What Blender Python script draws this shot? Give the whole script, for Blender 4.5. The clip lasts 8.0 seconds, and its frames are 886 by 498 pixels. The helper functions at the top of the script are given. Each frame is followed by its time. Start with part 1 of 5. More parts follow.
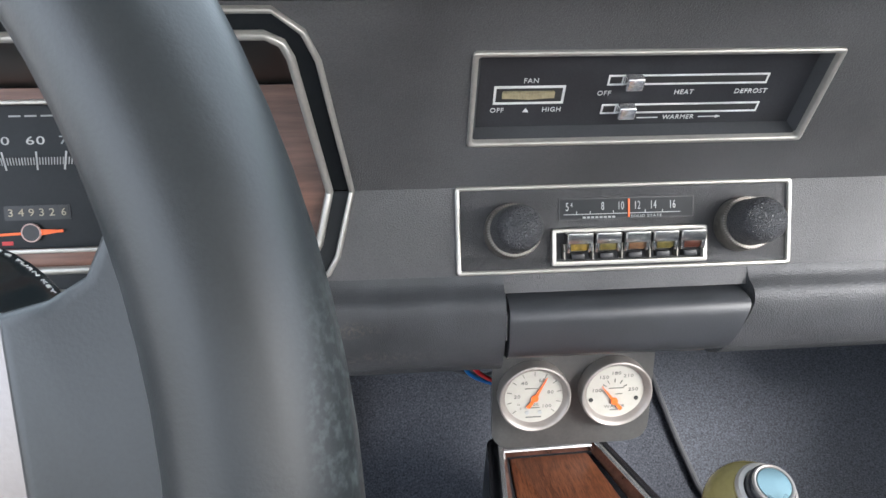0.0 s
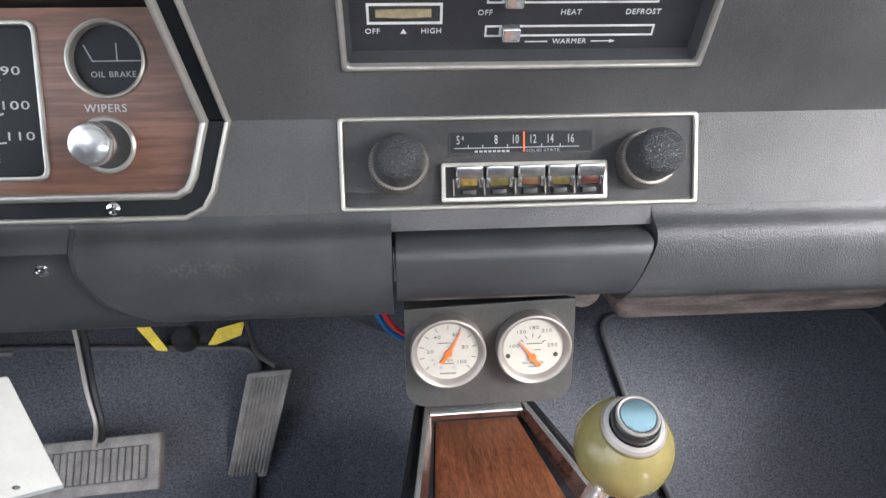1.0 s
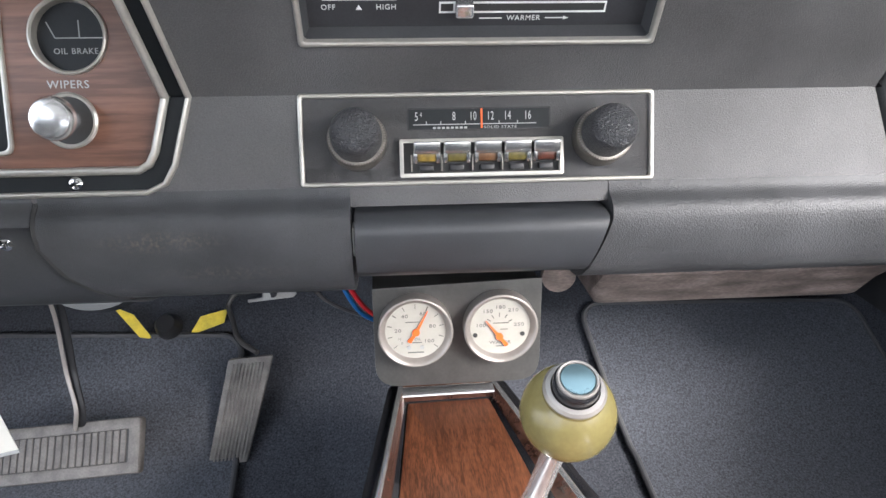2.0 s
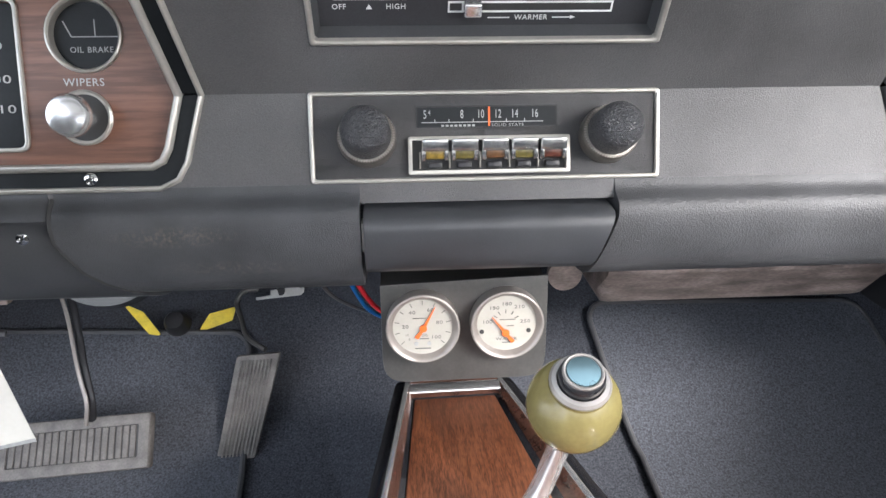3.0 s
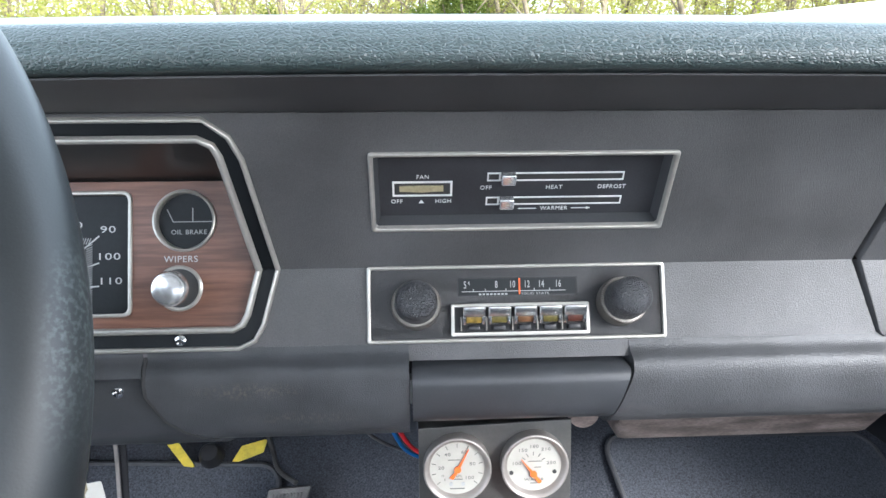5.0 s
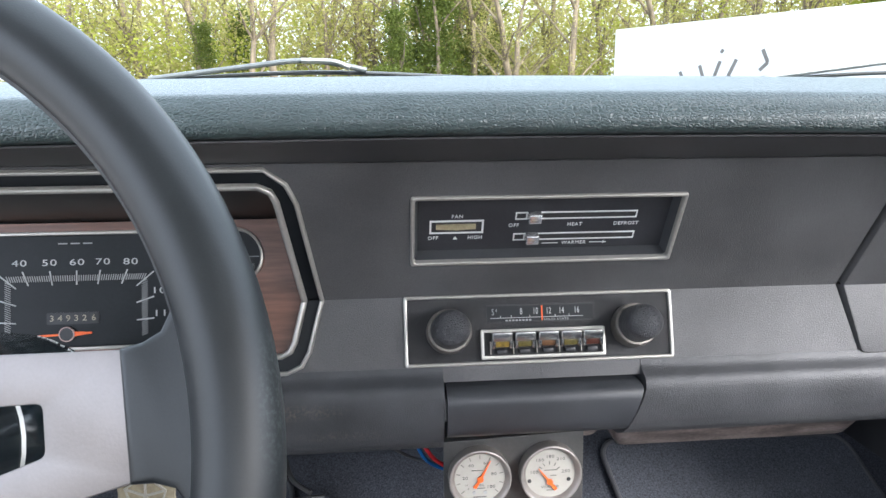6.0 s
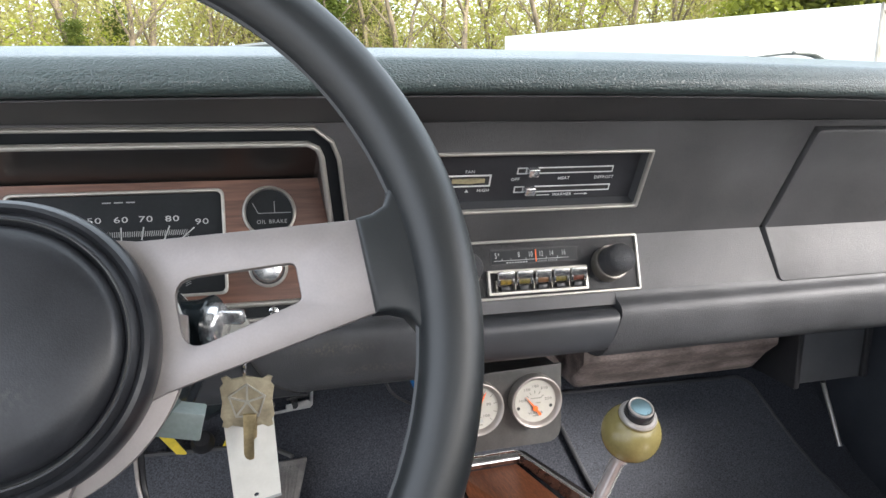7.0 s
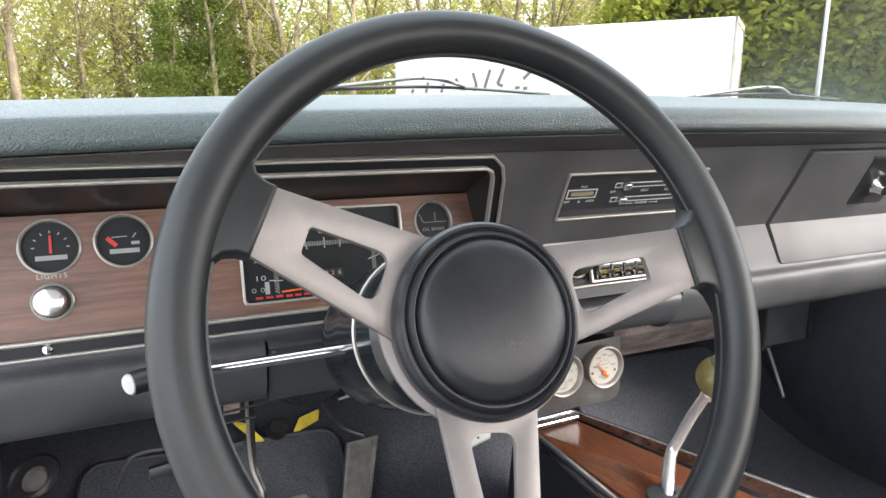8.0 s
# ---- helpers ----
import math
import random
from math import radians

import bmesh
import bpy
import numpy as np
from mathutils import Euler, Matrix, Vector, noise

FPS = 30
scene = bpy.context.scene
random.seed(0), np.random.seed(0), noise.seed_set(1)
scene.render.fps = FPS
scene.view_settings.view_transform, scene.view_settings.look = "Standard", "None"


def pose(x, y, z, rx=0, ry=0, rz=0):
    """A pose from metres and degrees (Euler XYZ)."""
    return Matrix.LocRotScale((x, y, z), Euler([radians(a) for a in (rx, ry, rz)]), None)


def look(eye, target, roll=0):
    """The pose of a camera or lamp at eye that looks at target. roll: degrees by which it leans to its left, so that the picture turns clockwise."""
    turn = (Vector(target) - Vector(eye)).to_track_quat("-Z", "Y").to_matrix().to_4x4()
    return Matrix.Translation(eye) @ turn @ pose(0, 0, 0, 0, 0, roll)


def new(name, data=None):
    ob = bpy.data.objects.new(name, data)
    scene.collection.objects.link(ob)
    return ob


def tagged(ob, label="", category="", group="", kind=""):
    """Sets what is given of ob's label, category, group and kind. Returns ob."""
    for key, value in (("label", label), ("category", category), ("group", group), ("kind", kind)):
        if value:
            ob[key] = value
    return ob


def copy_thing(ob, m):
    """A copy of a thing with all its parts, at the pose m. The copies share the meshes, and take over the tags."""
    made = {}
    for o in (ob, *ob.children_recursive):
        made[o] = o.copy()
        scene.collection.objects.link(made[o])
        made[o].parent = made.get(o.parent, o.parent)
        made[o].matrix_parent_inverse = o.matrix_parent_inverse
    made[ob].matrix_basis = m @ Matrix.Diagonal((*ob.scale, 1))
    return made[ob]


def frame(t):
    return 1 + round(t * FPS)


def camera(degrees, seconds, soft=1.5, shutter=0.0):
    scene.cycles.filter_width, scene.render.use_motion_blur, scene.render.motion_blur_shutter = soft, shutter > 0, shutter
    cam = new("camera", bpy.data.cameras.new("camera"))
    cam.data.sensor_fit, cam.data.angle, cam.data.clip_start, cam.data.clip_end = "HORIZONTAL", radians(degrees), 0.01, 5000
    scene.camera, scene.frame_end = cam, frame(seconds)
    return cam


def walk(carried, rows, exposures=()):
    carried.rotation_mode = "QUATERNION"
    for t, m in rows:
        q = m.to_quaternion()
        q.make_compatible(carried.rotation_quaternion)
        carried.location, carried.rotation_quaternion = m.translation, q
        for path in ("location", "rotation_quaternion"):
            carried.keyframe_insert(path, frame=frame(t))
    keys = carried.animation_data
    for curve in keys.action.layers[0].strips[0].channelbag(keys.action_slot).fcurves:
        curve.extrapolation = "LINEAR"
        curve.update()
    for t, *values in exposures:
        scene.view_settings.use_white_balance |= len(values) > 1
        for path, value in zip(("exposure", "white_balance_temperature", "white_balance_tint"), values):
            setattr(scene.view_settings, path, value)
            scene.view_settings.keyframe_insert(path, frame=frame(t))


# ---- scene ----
cam = camera(68.5, 8.0)
PATH = [
    (0, (0.036, 0.018, 0.921), (0.192, 1.865, 0.17), -0.2),
    (0.5, (0.077, 0.026, 0.889), (0.218, 1.873, 0.135), -0.2),
    (1, (0.112, 0.017, 0.877), (0.249, 1.862, 0.119), -0.2),
    (1.5, (0.138, 0.009, 0.867), (0.276, 1.854, 0.106), -0.2),
    (3, (0.136, -0.003, 0.864), (0.253, 1.845, 0.108), -0.2),
    (3.5, (0.135, -0.005, 0.866), (0.246, 1.846, 0.117), -0.2),
    (4, (0.138, -0.015, 0.868), (0.246, 1.862, 0.183), -0.3),
    (4.5, (0.147, -0.049, 0.892), (0.254, 1.883, 0.388), -0.3),
    (5, (0.11, -0.058, 0.916), (0.212, 1.895, 0.496), -0.3),
    (5.2, (0.096, -0.06, 0.922), (0.193, 1.894, 0.506), -0.3),
    (6.3, (0.051, -0.124, 0.954), (0.309, 1.815, 0.536), -0.2),
    (6.5, (0.039, -0.146, 0.946), (0.361, 1.783, 0.529), -0.1),
    (7, (-0.053, -0.168, 0.921), (0.44, 1.728, 0.515), -0.2),
    (7.5, (-0.209, -0.209, 0.919), (0.441, 1.637, 0.505), 0.1),
    (8, (-0.346, -0.225, 0.954), (0.467, 1.556, 0.544), 0.2),
]
# seconds, stops, kelvin, tint
EXPOSURES = [(0.0, 2.72, 5900, 9), (1.5, 2.79, 6000, 11), (3.5, 2.79, 6000, 11), (4.5, 3.03, 5600, 8), (5.0, 2.88, 5600, 8), (6.5, 2.35, 5950, 11), (8.0, 2.45, 6350, 11)]
walk(cam, [(t, look(eye, target, roll)) for t, eye, target, roll in PATH], EXPOSURES)

# ---- light ----
world = bpy.data.worlds.new("overcast_sky")
scene.world = world
world.use_nodes = True
wn = world.node_tree.nodes
sky = wn.new("ShaderNodeTexSky")
sky.sky_type = "NISHITA"
sky.sun_disc = False
sky.sun_elevation = radians(36)
sky.sun_rotation = radians(144)
sky.air_density, sky.dust_density, sky.ozone_density = 1.0, 5.0, 1.0
wn["Background"].inputs["Strength"].default_value = 0.15
haze = wn.new("ShaderNodeHueSaturation")  # thin white overcast
haze.inputs["Saturation"].default_value = 0.65
world.node_tree.links.new(sky.outputs["Color"], haze.inputs["Color"])
deck = wn.new("ShaderNodeMix")  # an even layer of cloud over the clear sky
deck.data_type = "RGBA"
deck.inputs[0].default_value = 0.5
deck.inputs[7].default_value = (7.0, 7.15, 7.3, 1)
world.node_tree.links.new(haze.outputs["Color"], deck.inputs[6])
world.node_tree.links.new(deck.outputs[2], wn["Background"].inputs["Color"])
sun_data = bpy.data.lights.new("sun", "SUN")
sun_data.energy, sun_data.angle, sun_data.color = 1.6, radians(16), (1.0, 0.92, 0.83)
sun = new("sun", sun_data)
sun.matrix_world = look((11, -14, 11), (0, 0, 0))


# ---- materials ----
def mat(name, base, rough=0.5, metal=0.0, var=0.12, scale=30.0, bump=0.0, bump_scale=400.0, stretch=(1, 1, 1), wear=0.0, spec=0.5, kind="noise", relief=0.001):
    m = bpy.data.materials.new(name)
    m.use_nodes = True
    nt, N = m.node_tree, m.node_tree.nodes
    b = N["Principled BSDF"]
    b.inputs["Metallic"].default_value = metal
    b.inputs["Specular IOR Level"].default_value = spec
    tc = N.new("ShaderNodeTexCoord")
    mp = N.new("ShaderNodeMapping")
    mp.inputs["Scale"].default_value = stretch
    nt.links.new(tc.outputs["Object"], mp.inputs["Vector"])
    n1 = N.new("ShaderNodeTexNoise")
    n1.inputs["Scale"].default_value = scale
    n1.inputs["Detail"].default_value = 6
    nt.links.new(mp.outputs["Vector"], n1.inputs["Vector"])
    n2 = N.new("ShaderNodeTexNoise")
    n2.inputs["Scale"].default_value = bump_scale
    n2.inputs["Detail"].default_value = 3
    nt.links.new(mp.outputs["Vector"], n2.inputs["Vector"])
    r1 = N.new("ShaderNodeValToRGB")
    r1.color_ramp.elements[0].position, r1.color_ramp.elements[1].position = 0.3, 0.7
    lo = [max(0, c * (1 - var)) for c in base]
    hi = [min(1, c * (1 + var) + wear) for c in base]
    r1.color_ramp.elements[0].color = (*lo, 1)
    r1.color_ramp.elements[1].color = (*hi, 1)
    nt.links.new(n1.outputs["Fac"], r1.inputs["Fac"])
    mx = N.new("ShaderNodeMix")
    mx.data_type, mx.blend_type = "RGBA", "OVERLAY"
    mx.inputs["Factor"].default_value = min(1.0, var * 1.2)
    nt.links.new(r1.outputs["Color"], mx.inputs[6])
    nt.links.new(n2.outputs["Fac"], mx.inputs[7])
    nt.links.new(mx.outputs[2], b.inputs["Base Color"])
    mr = N.new("ShaderNodeMapRange")
    mr.inputs["To Min"].default_value = max(0.02, rough * 0.85)
    mr.inputs["To Max"].default_value = min(1, rough * 1.15)
    nt.links.new(n1.outputs["Fac"], mr.inputs["Value"])
    nt.links.new(mr.outputs["Result"], b.inputs["Roughness"])
    if bump:
        bp = N.new("ShaderNodeBump")
        bp.inputs["Strength"].default_value = bump
        bp.inputs["Distance"].default_value = relief
        src = n2.outputs["Fac"]
        if kind == "leather":
            vo = N.new("ShaderNodeTexVoronoi")
            vo.feature = "DISTANCE_TO_EDGE"
            vo.inputs["Scale"].default_value = bump_scale
            wr = N.new("ShaderNodeMix")
            wr.data_type = "VECTOR"
            wr.inputs["Factor"].default_value = 0.006
            nt.links.new(mp.outputs["Vector"], wr.inputs[4])
            nt.links.new(n1.outputs["Color"], wr.inputs[5])
            nt.links.new(wr.outputs[1], vo.inputs["Vector"])
            rr = N.new("ShaderNodeMapRange")
            rr.inputs["From Max"].default_value = 0.25
            nt.links.new(vo.outputs["Distance"], rr.inputs["Value"])
            src = rr.outputs["Result"]
        nt.links.new(src, bp.inputs["Height"])
        nt.links.new(bp.outputs["Normal"], b.inputs["Normal"])
    return m


def wood(name, dark, light, along, rough=0.4, fine=90.0):
    """Printed woodgrain; along: stretch of the pattern, small along the grain."""
    m = bpy.data.materials.new(name)
    m.use_nodes = True
    nt, N = m.node_tree, m.node_tree.nodes
    b = N["Principled BSDF"]
    tc = N.new("ShaderNodeTexCoord")
    mp = N.new("ShaderNodeMapping")
    mp.inputs["Scale"].default_value = along
    nt.links.new(tc.outputs["Object"], mp.inputs["Vector"])
    n0 = N.new("ShaderNodeTexNoise")
    n0.inputs["Scale"].default_value = fine * 0.25
    n0.inputs["Detail"].default_value = 4
    nt.links.new(mp.outputs["Vector"], n0.inputs["Vector"])
    n1 = N.new("ShaderNodeTexNoise")
    n1.inputs["Scale"].default_value = fine
    n1.inputs["Detail"].default_value = 8
    n1.inputs["Roughness"].default_value = 0.65
    n1.inputs["Distortion"].default_value = 0.25
    nt.links.new(mp.outputs["Vector"], n1.inputs["Vector"])
    ad = N.new("ShaderNodeMath")
    ad.operation = "MULTIPLY_ADD"
    ad.inputs[1].default_value = 0.38
    nt.links.new(n0.outputs["Fac"], ad.inputs[0])
    half = N.new("ShaderNodeMath")
    half.operation = "MULTIPLY"
    half.inputs[1].default_value = 0.66
    nt.links.new(n1.outputs["Fac"], half.inputs[0])
    nt.links.new(half.outputs[0], ad.inputs[2])
    r = N.new("ShaderNodeValToRGB")
    r.color_ramp.elements[0].position, r.color_ramp.elements[1].position = 0.43, 0.62
    r.color_ramp.elements[0].color = (*dark, 1)
    r.color_ramp.elements[1].color = (*light, 1)
    nt.links.new(ad.outputs[0], r.inputs["Fac"])
    nt.links.new(r.outputs["Color"], b.inputs["Base Color"])
    b.inputs["Roughness"].default_value = rough
    bp = N.new("ShaderNodeBump")
    bp.inputs["Strength"].default_value = 0.15
    bp.inputs["Distance"].default_value = 0.0005
    nt.links.new(n1.outputs["Fac"], bp.inputs["Height"])
    nt.links.new(bp.outputs["Normal"], b.inputs["Normal"])
    return m


def glass_mat(name, tint=(1, 1, 1), rough=0.0):
    m = bpy.data.materials.new(name)
    m.use_nodes = True
    b = m.node_tree.nodes["Principled BSDF"]
    nt, N = m.node_tree, m.node_tree.nodes
    clear, gloss, mix, fres = N.new("ShaderNodeBsdfTransparent"), N.new("ShaderNodeBsdfGlossy"), N.new("ShaderNodeMixShader"), N.new("ShaderNodeFresnel")
    clear.inputs["Color"].default_value = (*tint, 1)
    gloss.inputs["Roughness"].default_value = 0.02
    fres.inputs["IOR"].default_value = 1.12
    N.remove(b)
    nt.links.new(fres.outputs[0], mix.inputs[0])
    nt.links.new(clear.outputs[0], mix.inputs[1])
    nt.links.new(gloss.outputs[0], mix.inputs[2])
    nt.links.new(mix.outputs[0], N["Material Output"].inputs["Surface"])
    return m


VINYL = mat("pad_vinyl", (0.044, 0.067, 0.065), 0.34, bump=0.45, bump_scale=620, scale=14, stretch=(0.5, 1, 1), relief=0.0012, kind="leather", var=0.15, spec=0.8)
VB = VINYL.node_tree.nodes["Principled BSDF"]
VB.inputs["Coat Weight"].default_value, VB.inputs["Coat Roughness"].default_value = 0.25, 0.30  # dressed vinyl
DASH = mat("dash_black_paint", (0.077, 0.076, 0.078), 0.44, spec=0.40, bump=0.6, bump_scale=1200, scale=9, var=0.30, wear=0.004)
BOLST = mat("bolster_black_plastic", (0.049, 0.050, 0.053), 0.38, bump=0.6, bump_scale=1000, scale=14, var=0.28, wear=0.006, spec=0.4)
DASHW = mat("dash_black_paint_scuffed", (0.046, 0.048, 0.052), 0.40, bump=0.5, bump_scale=1500, scale=26, var=0.22, wear=0.008, spec=0.35)
SATIN = mat("satin_black_plastic", (0.048, 0.050, 0.054), 0.42, bump=0.05, bump_scale=700, var=0.15)
HOODW = mat("hood_gloss", (0.020, 0.019, 0.019), 0.30, var=0.1, spec=0.45)
FACEM = mat("matt_black_control_face", (0.030, 0.031, 0.035), 0.5, var=0.2, scale=25, bump=0.05, bump_scale=900, spec=0.35)
GLOSSB = mat("gloss_black_moulding", (0.016, 0.016, 0.018), 0.12, var=0.1, scale=40, spec=0.5)
ASHM = mat("ashtray_black_plastic", (0.034, 0.036, 0.040), 0.40, bump=0.08, bump_scale=900, var=0.15)
GLOSS = mat("black_face", (0.014, 0.016, 0.018), 0.4, var=0.15, spec=0.2)
FOAM = mat("wheel_foam_grip", (0.014, 0.016, 0.017), 0.40, spec=0.5, bump=0.05, bump_scale=1500, scale=22, var=0.2)
HUBM = mat("hub_vinyl", (0.018, 0.019, 0.022), 0.31, bump=0.06, bump_scale=900, scale=34, var=0.25, wear=0.003, spec=0.4, kind="leather")
STEEL = mat("brushed_spoke_steel", (0.258, 0.232, 0.222), 0.42, 0.5, var=0.06, scale=60, bump=0.06, bump_scale=900, stretch=(1, 1, 1))
ROD = mat("polished_lever_steel", (0.74, 0.74, 0.73), 0.24, 0.7, var=0.08, scale=90)
WHEELB = mat("beige_thumbwheel", (0.36, 0.31, 0.19), 0.5, var=0.2, scale=300)
EDGE = mat("worn_chrome_edge", (0.76, 0.76, 0.76), 0.2, 0.85, var=0.06, scale=80)
CHROME = mat("chrome", (0.78, 0.78, 0.78), 0.09, 1.0, var=0.04, scale=60)
TRIM = mat("bright_trim", (0.42, 0.405, 0.37), 0.30, 0.5, var=0.06, scale=160)
BEZEL = mat("satin_aluminium_bezel", (0.31, 0.283, 0.262), 0.46, 0.55, var=0.05, scale=120)
BRACKET = mat("black_anodised_bracket", (0.085, 0.083, 0.08), 0.36, 0.35, var=0.12, scale=50, bump=0.04)
BARM = mat("broad_bright_bar", (0.72, 0.72, 0.72), 0.2, 0.9, var=0.05, scale=90)
CAPM = mat("pale_grey_cap", (0.42, 0.42, 0.41), 0.4, var=0.1, scale=80)
DIALW = mat("white_dial_face", (0.365, 0.352, 0.312), 0.5, var=0.04, scale=90)
INK = mat("dark_print", (0.03, 0.03, 0.03), 0.6)
INKG = mat("grey_black_print", (0.10, 0.10, 0.095), 0.6)
WHITE = mat("white_print", (0.66, 0.67, 0.66), 0.6)
CREAM = mat("aged_cream_print", (0.40, 0.36, 0.27), 0.6)
PINKRING = mat("pale_pink_plastic", (0.46, 0.33, 0.30), 0.5)
GREY = mat("grey_print", (0.33, 0.34, 0.34), 0.6)
ORANGE = mat("orange_needle", (0.85, 0.14, 0.02), 0.5)
REDM = mat("red_print", (0.5, 0.03, 0.03), 0.5)
WOODC = wood("cluster_woodgrain", (0.108, 0.052, 0.035), (0.195, 0.095, 0.063), (0.07, 1, 1), 0.34, 260)
WOODK = wood("console_woodgrain", (0.072, 0.023, 0.011), (0.225, 0.084, 0.040), (1.5, 0.010, 1.5), 0.34, 800)
CARPET = mat("black_loop_carpet", (0.036, 0.039, 0.048), 0.95, var=0.5, scale=420, bump=1.0, bump_scale=620, spec=0.2, wear=0.01)
MATM = mat("mat_carpet", (0.060, 0.065, 0.077), 0.95, var=0.45, scale=420, bump=1.0, bump_scale=620, spec=0.2, wear=0.01)
PIPING = mat("mat_binding", (0.045, 0.046, 0.05), 0.55, var=0.2, scale=80, bump=0.3, bump_scale=900)
RUBBER = mat("worn_pedal_rubber", (0.115, 0.106, 0.099), 0.55, var=0.35, scale=55, bump=0.3, bump_scale=500)
BLACKM = mat("black_metal", (0.022, 0.022, 0.024), 0.4, 0.2, var=0.2)
COLUMN = mat("column_paint", (0.010, 0.014, 0.016), 0.14, var=0.1)
DUCT = mat("dusty_brown_plastic", (0.170, 0.130, 0.113), 0.6, var=0.55, scale=45, bump=0.12, bump_scale=500, stretch=(0.4, 1, 1), wear=0.07)
IVORY = mat("aged_ivory_knob", (0.190, 0.157, 0.060), 0.24, var=0.14, scale=45, spec=0.6)
BUTTON = mat("black_button", (0.02, 0.02, 0.022), 0.25)
BROWNB = mat("brown_plastic", (0.13, 0.064, 0.028), 0.3, var=0.4, scale=160)
# brown stands for the woodgrain mirrored in the console's slope
SLOPEM = mat("slope_wood_reflection", (0.058, 0.027, 0.019), 0.16, spec=0.8, var=0.35, scale=70)
# the teal is a reflection on the polished cap, painted into its base colour
CAPREFL = mat("cap_teal_reflection", (0.13, 0.195, 0.215), 0.28, 0.7, var=0.05, scale=60)
TABM = mat("grey_green_plastic", (0.20, 0.235, 0.225), 0.4, var=0.15, scale=40)
SILVERP = mat("silver_print", (0.50, 0.48, 0.42), 0.35, 0.5, var=0.1, scale=90)
KNURL = mat("knurled_bronze", (0.20, 0.185, 0.165), 0.40, 0.7, var=0.15, scale=200)
DIMPRINT = mat("dim_print", (0.42, 0.43, 0.43), 0.6)
AMBERM = mat("amber_plastic", (0.20, 0.135, 0.026), 0.3, var=0.5, scale=260)
OLIVEM = mat("olive_yellow_plastic", (0.12, 0.098, 0.026), 0.3, var=0.4, scale=260)
REDBROWN = mat("red_brown_plastic", (0.085, 0.028, 0.018), 0.3, var=0.4, scale=260)
CAPCHROME = mat("handled_chrome", (0.50, 0.50, 0.49), 0.24, 0.95, var=0.12, scale=140)
YELLOW = mat("yellow_tape", (0.62, 0.47, 0.02), 0.5, var=0.2, scale=60)
PAPER = mat("paper_tag", (0.608, 0.600, 0.552), 0.65, var=0.06, scale=60, bump=0.05)
BRASS = mat("worn_brass", (0.42, 0.33, 0.18), 0.34, 0.85, var=0.25, scale=90)
EMBOSS = mat("tan_key_fob", (0.36, 0.31, 0.21), 0.45, 0.3, var=0.25, scale=110, bump=0.15)
WIRER = mat("red_wire", (0.55, 0.02, 0.03), 0.4)
WIREB = mat("blue_wire", (0.01, 0.12, 0.35), 0.4)
WIREG = mat("grey_wire", (0.06, 0.06, 0.065), 0.45)
HEADLINER = mat("pale_headliner", (0.74, 0.74, 0.72), 0.85, var=0.06, scale=20, bump=0.1)
DOORM = mat("black_door_vinyl", (0.056, 0.061, 0.072), 0.5, bump=0.2, bump_scale=350)
CARPAINT = mat("white_car_paint", (0.70, 0.71, 0.72), 0.2, var=0.02, scale=4)
TRAILERM = mat("white_trailer_panel", (0.56, 0.56, 0.56), 0.5, var=0.03, scale=0.8)
TRAILEND = mat("weathered_trailer_end", (0.36, 0.33, 0.29), 0.55, var=0.5, scale=1.6)
BARK = mat("grey_brown_bark", (0.15, 0.115, 0.075), 0.9, var=0.45, scale=3.0, bump=0.5, bump_scale=14, stretch=(1, 1, 0.2))


def pale_patch(m, centre, radii, colour, amount=0.8, grain=260.0):
    """A paler patch with ragged edges round one place of the thing."""
    nt, N = m.node_tree, m.node_tree.nodes
    b = N["Principled BSDF"]
    was = b.inputs["Base Color"].links[0].from_socket
    tc, sub_c, div, ln = N.new("ShaderNodeTexCoord"), N.new("ShaderNodeVectorMath"), N.new("ShaderNodeVectorMath"), N.new("ShaderNodeVectorMath")
    sub_c.operation, div.operation, ln.operation = "SUBTRACT", "DIVIDE", "LENGTH"
    sub_c.inputs[1].default_value, div.inputs[1].default_value = centre, radii
    nt.links.new(tc.outputs["Object"], sub_c.inputs[0])
    nt.links.new(sub_c.outputs[0], div.inputs[0])
    nt.links.new(div.outputs[0], ln.inputs[0])
    fade = N.new("ShaderNodeMapRange")
    fade.inputs["From Min"].default_value, fade.inputs["From Max"].default_value = 1.0, 0.1
    nt.links.new(ln.outputs["Value"], fade.inputs["Value"])
    no = N.new("ShaderNodeTexNoise")
    no.inputs["Scale"].default_value, no.inputs["Detail"].default_value = grain, 5
    nt.links.new(tc.outputs["Object"], no.inputs["Vector"])
    cut = N.new("ShaderNodeMapRange")
    cut.inputs["From Min"].default_value, cut.inputs["From Max"].default_value = 0.46, 0.66
    nt.links.new(no.outputs["Fac"], cut.inputs["Value"])
    mul, amt = N.new("ShaderNodeMath"), N.new("ShaderNodeMath")
    mul.operation = amt.operation = "MULTIPLY"
    amt.inputs[1].default_value = amount
    nt.links.new(fade.outputs[0], mul.inputs[0])
    nt.links.new(cut.outputs[0], mul.inputs[1])
    nt.links.new(mul.outputs[0], amt.inputs[0])
    mx = N.new("ShaderNodeMix")
    mx.data_type = "RGBA"
    nt.links.new(amt.outputs[0], mx.inputs[0])
    nt.links.new(was, mx.inputs[6])
    mx.inputs[7].default_value = (*colour, 1)
    nt.links.new(mx.outputs[2], b.inputs["Base Color"])


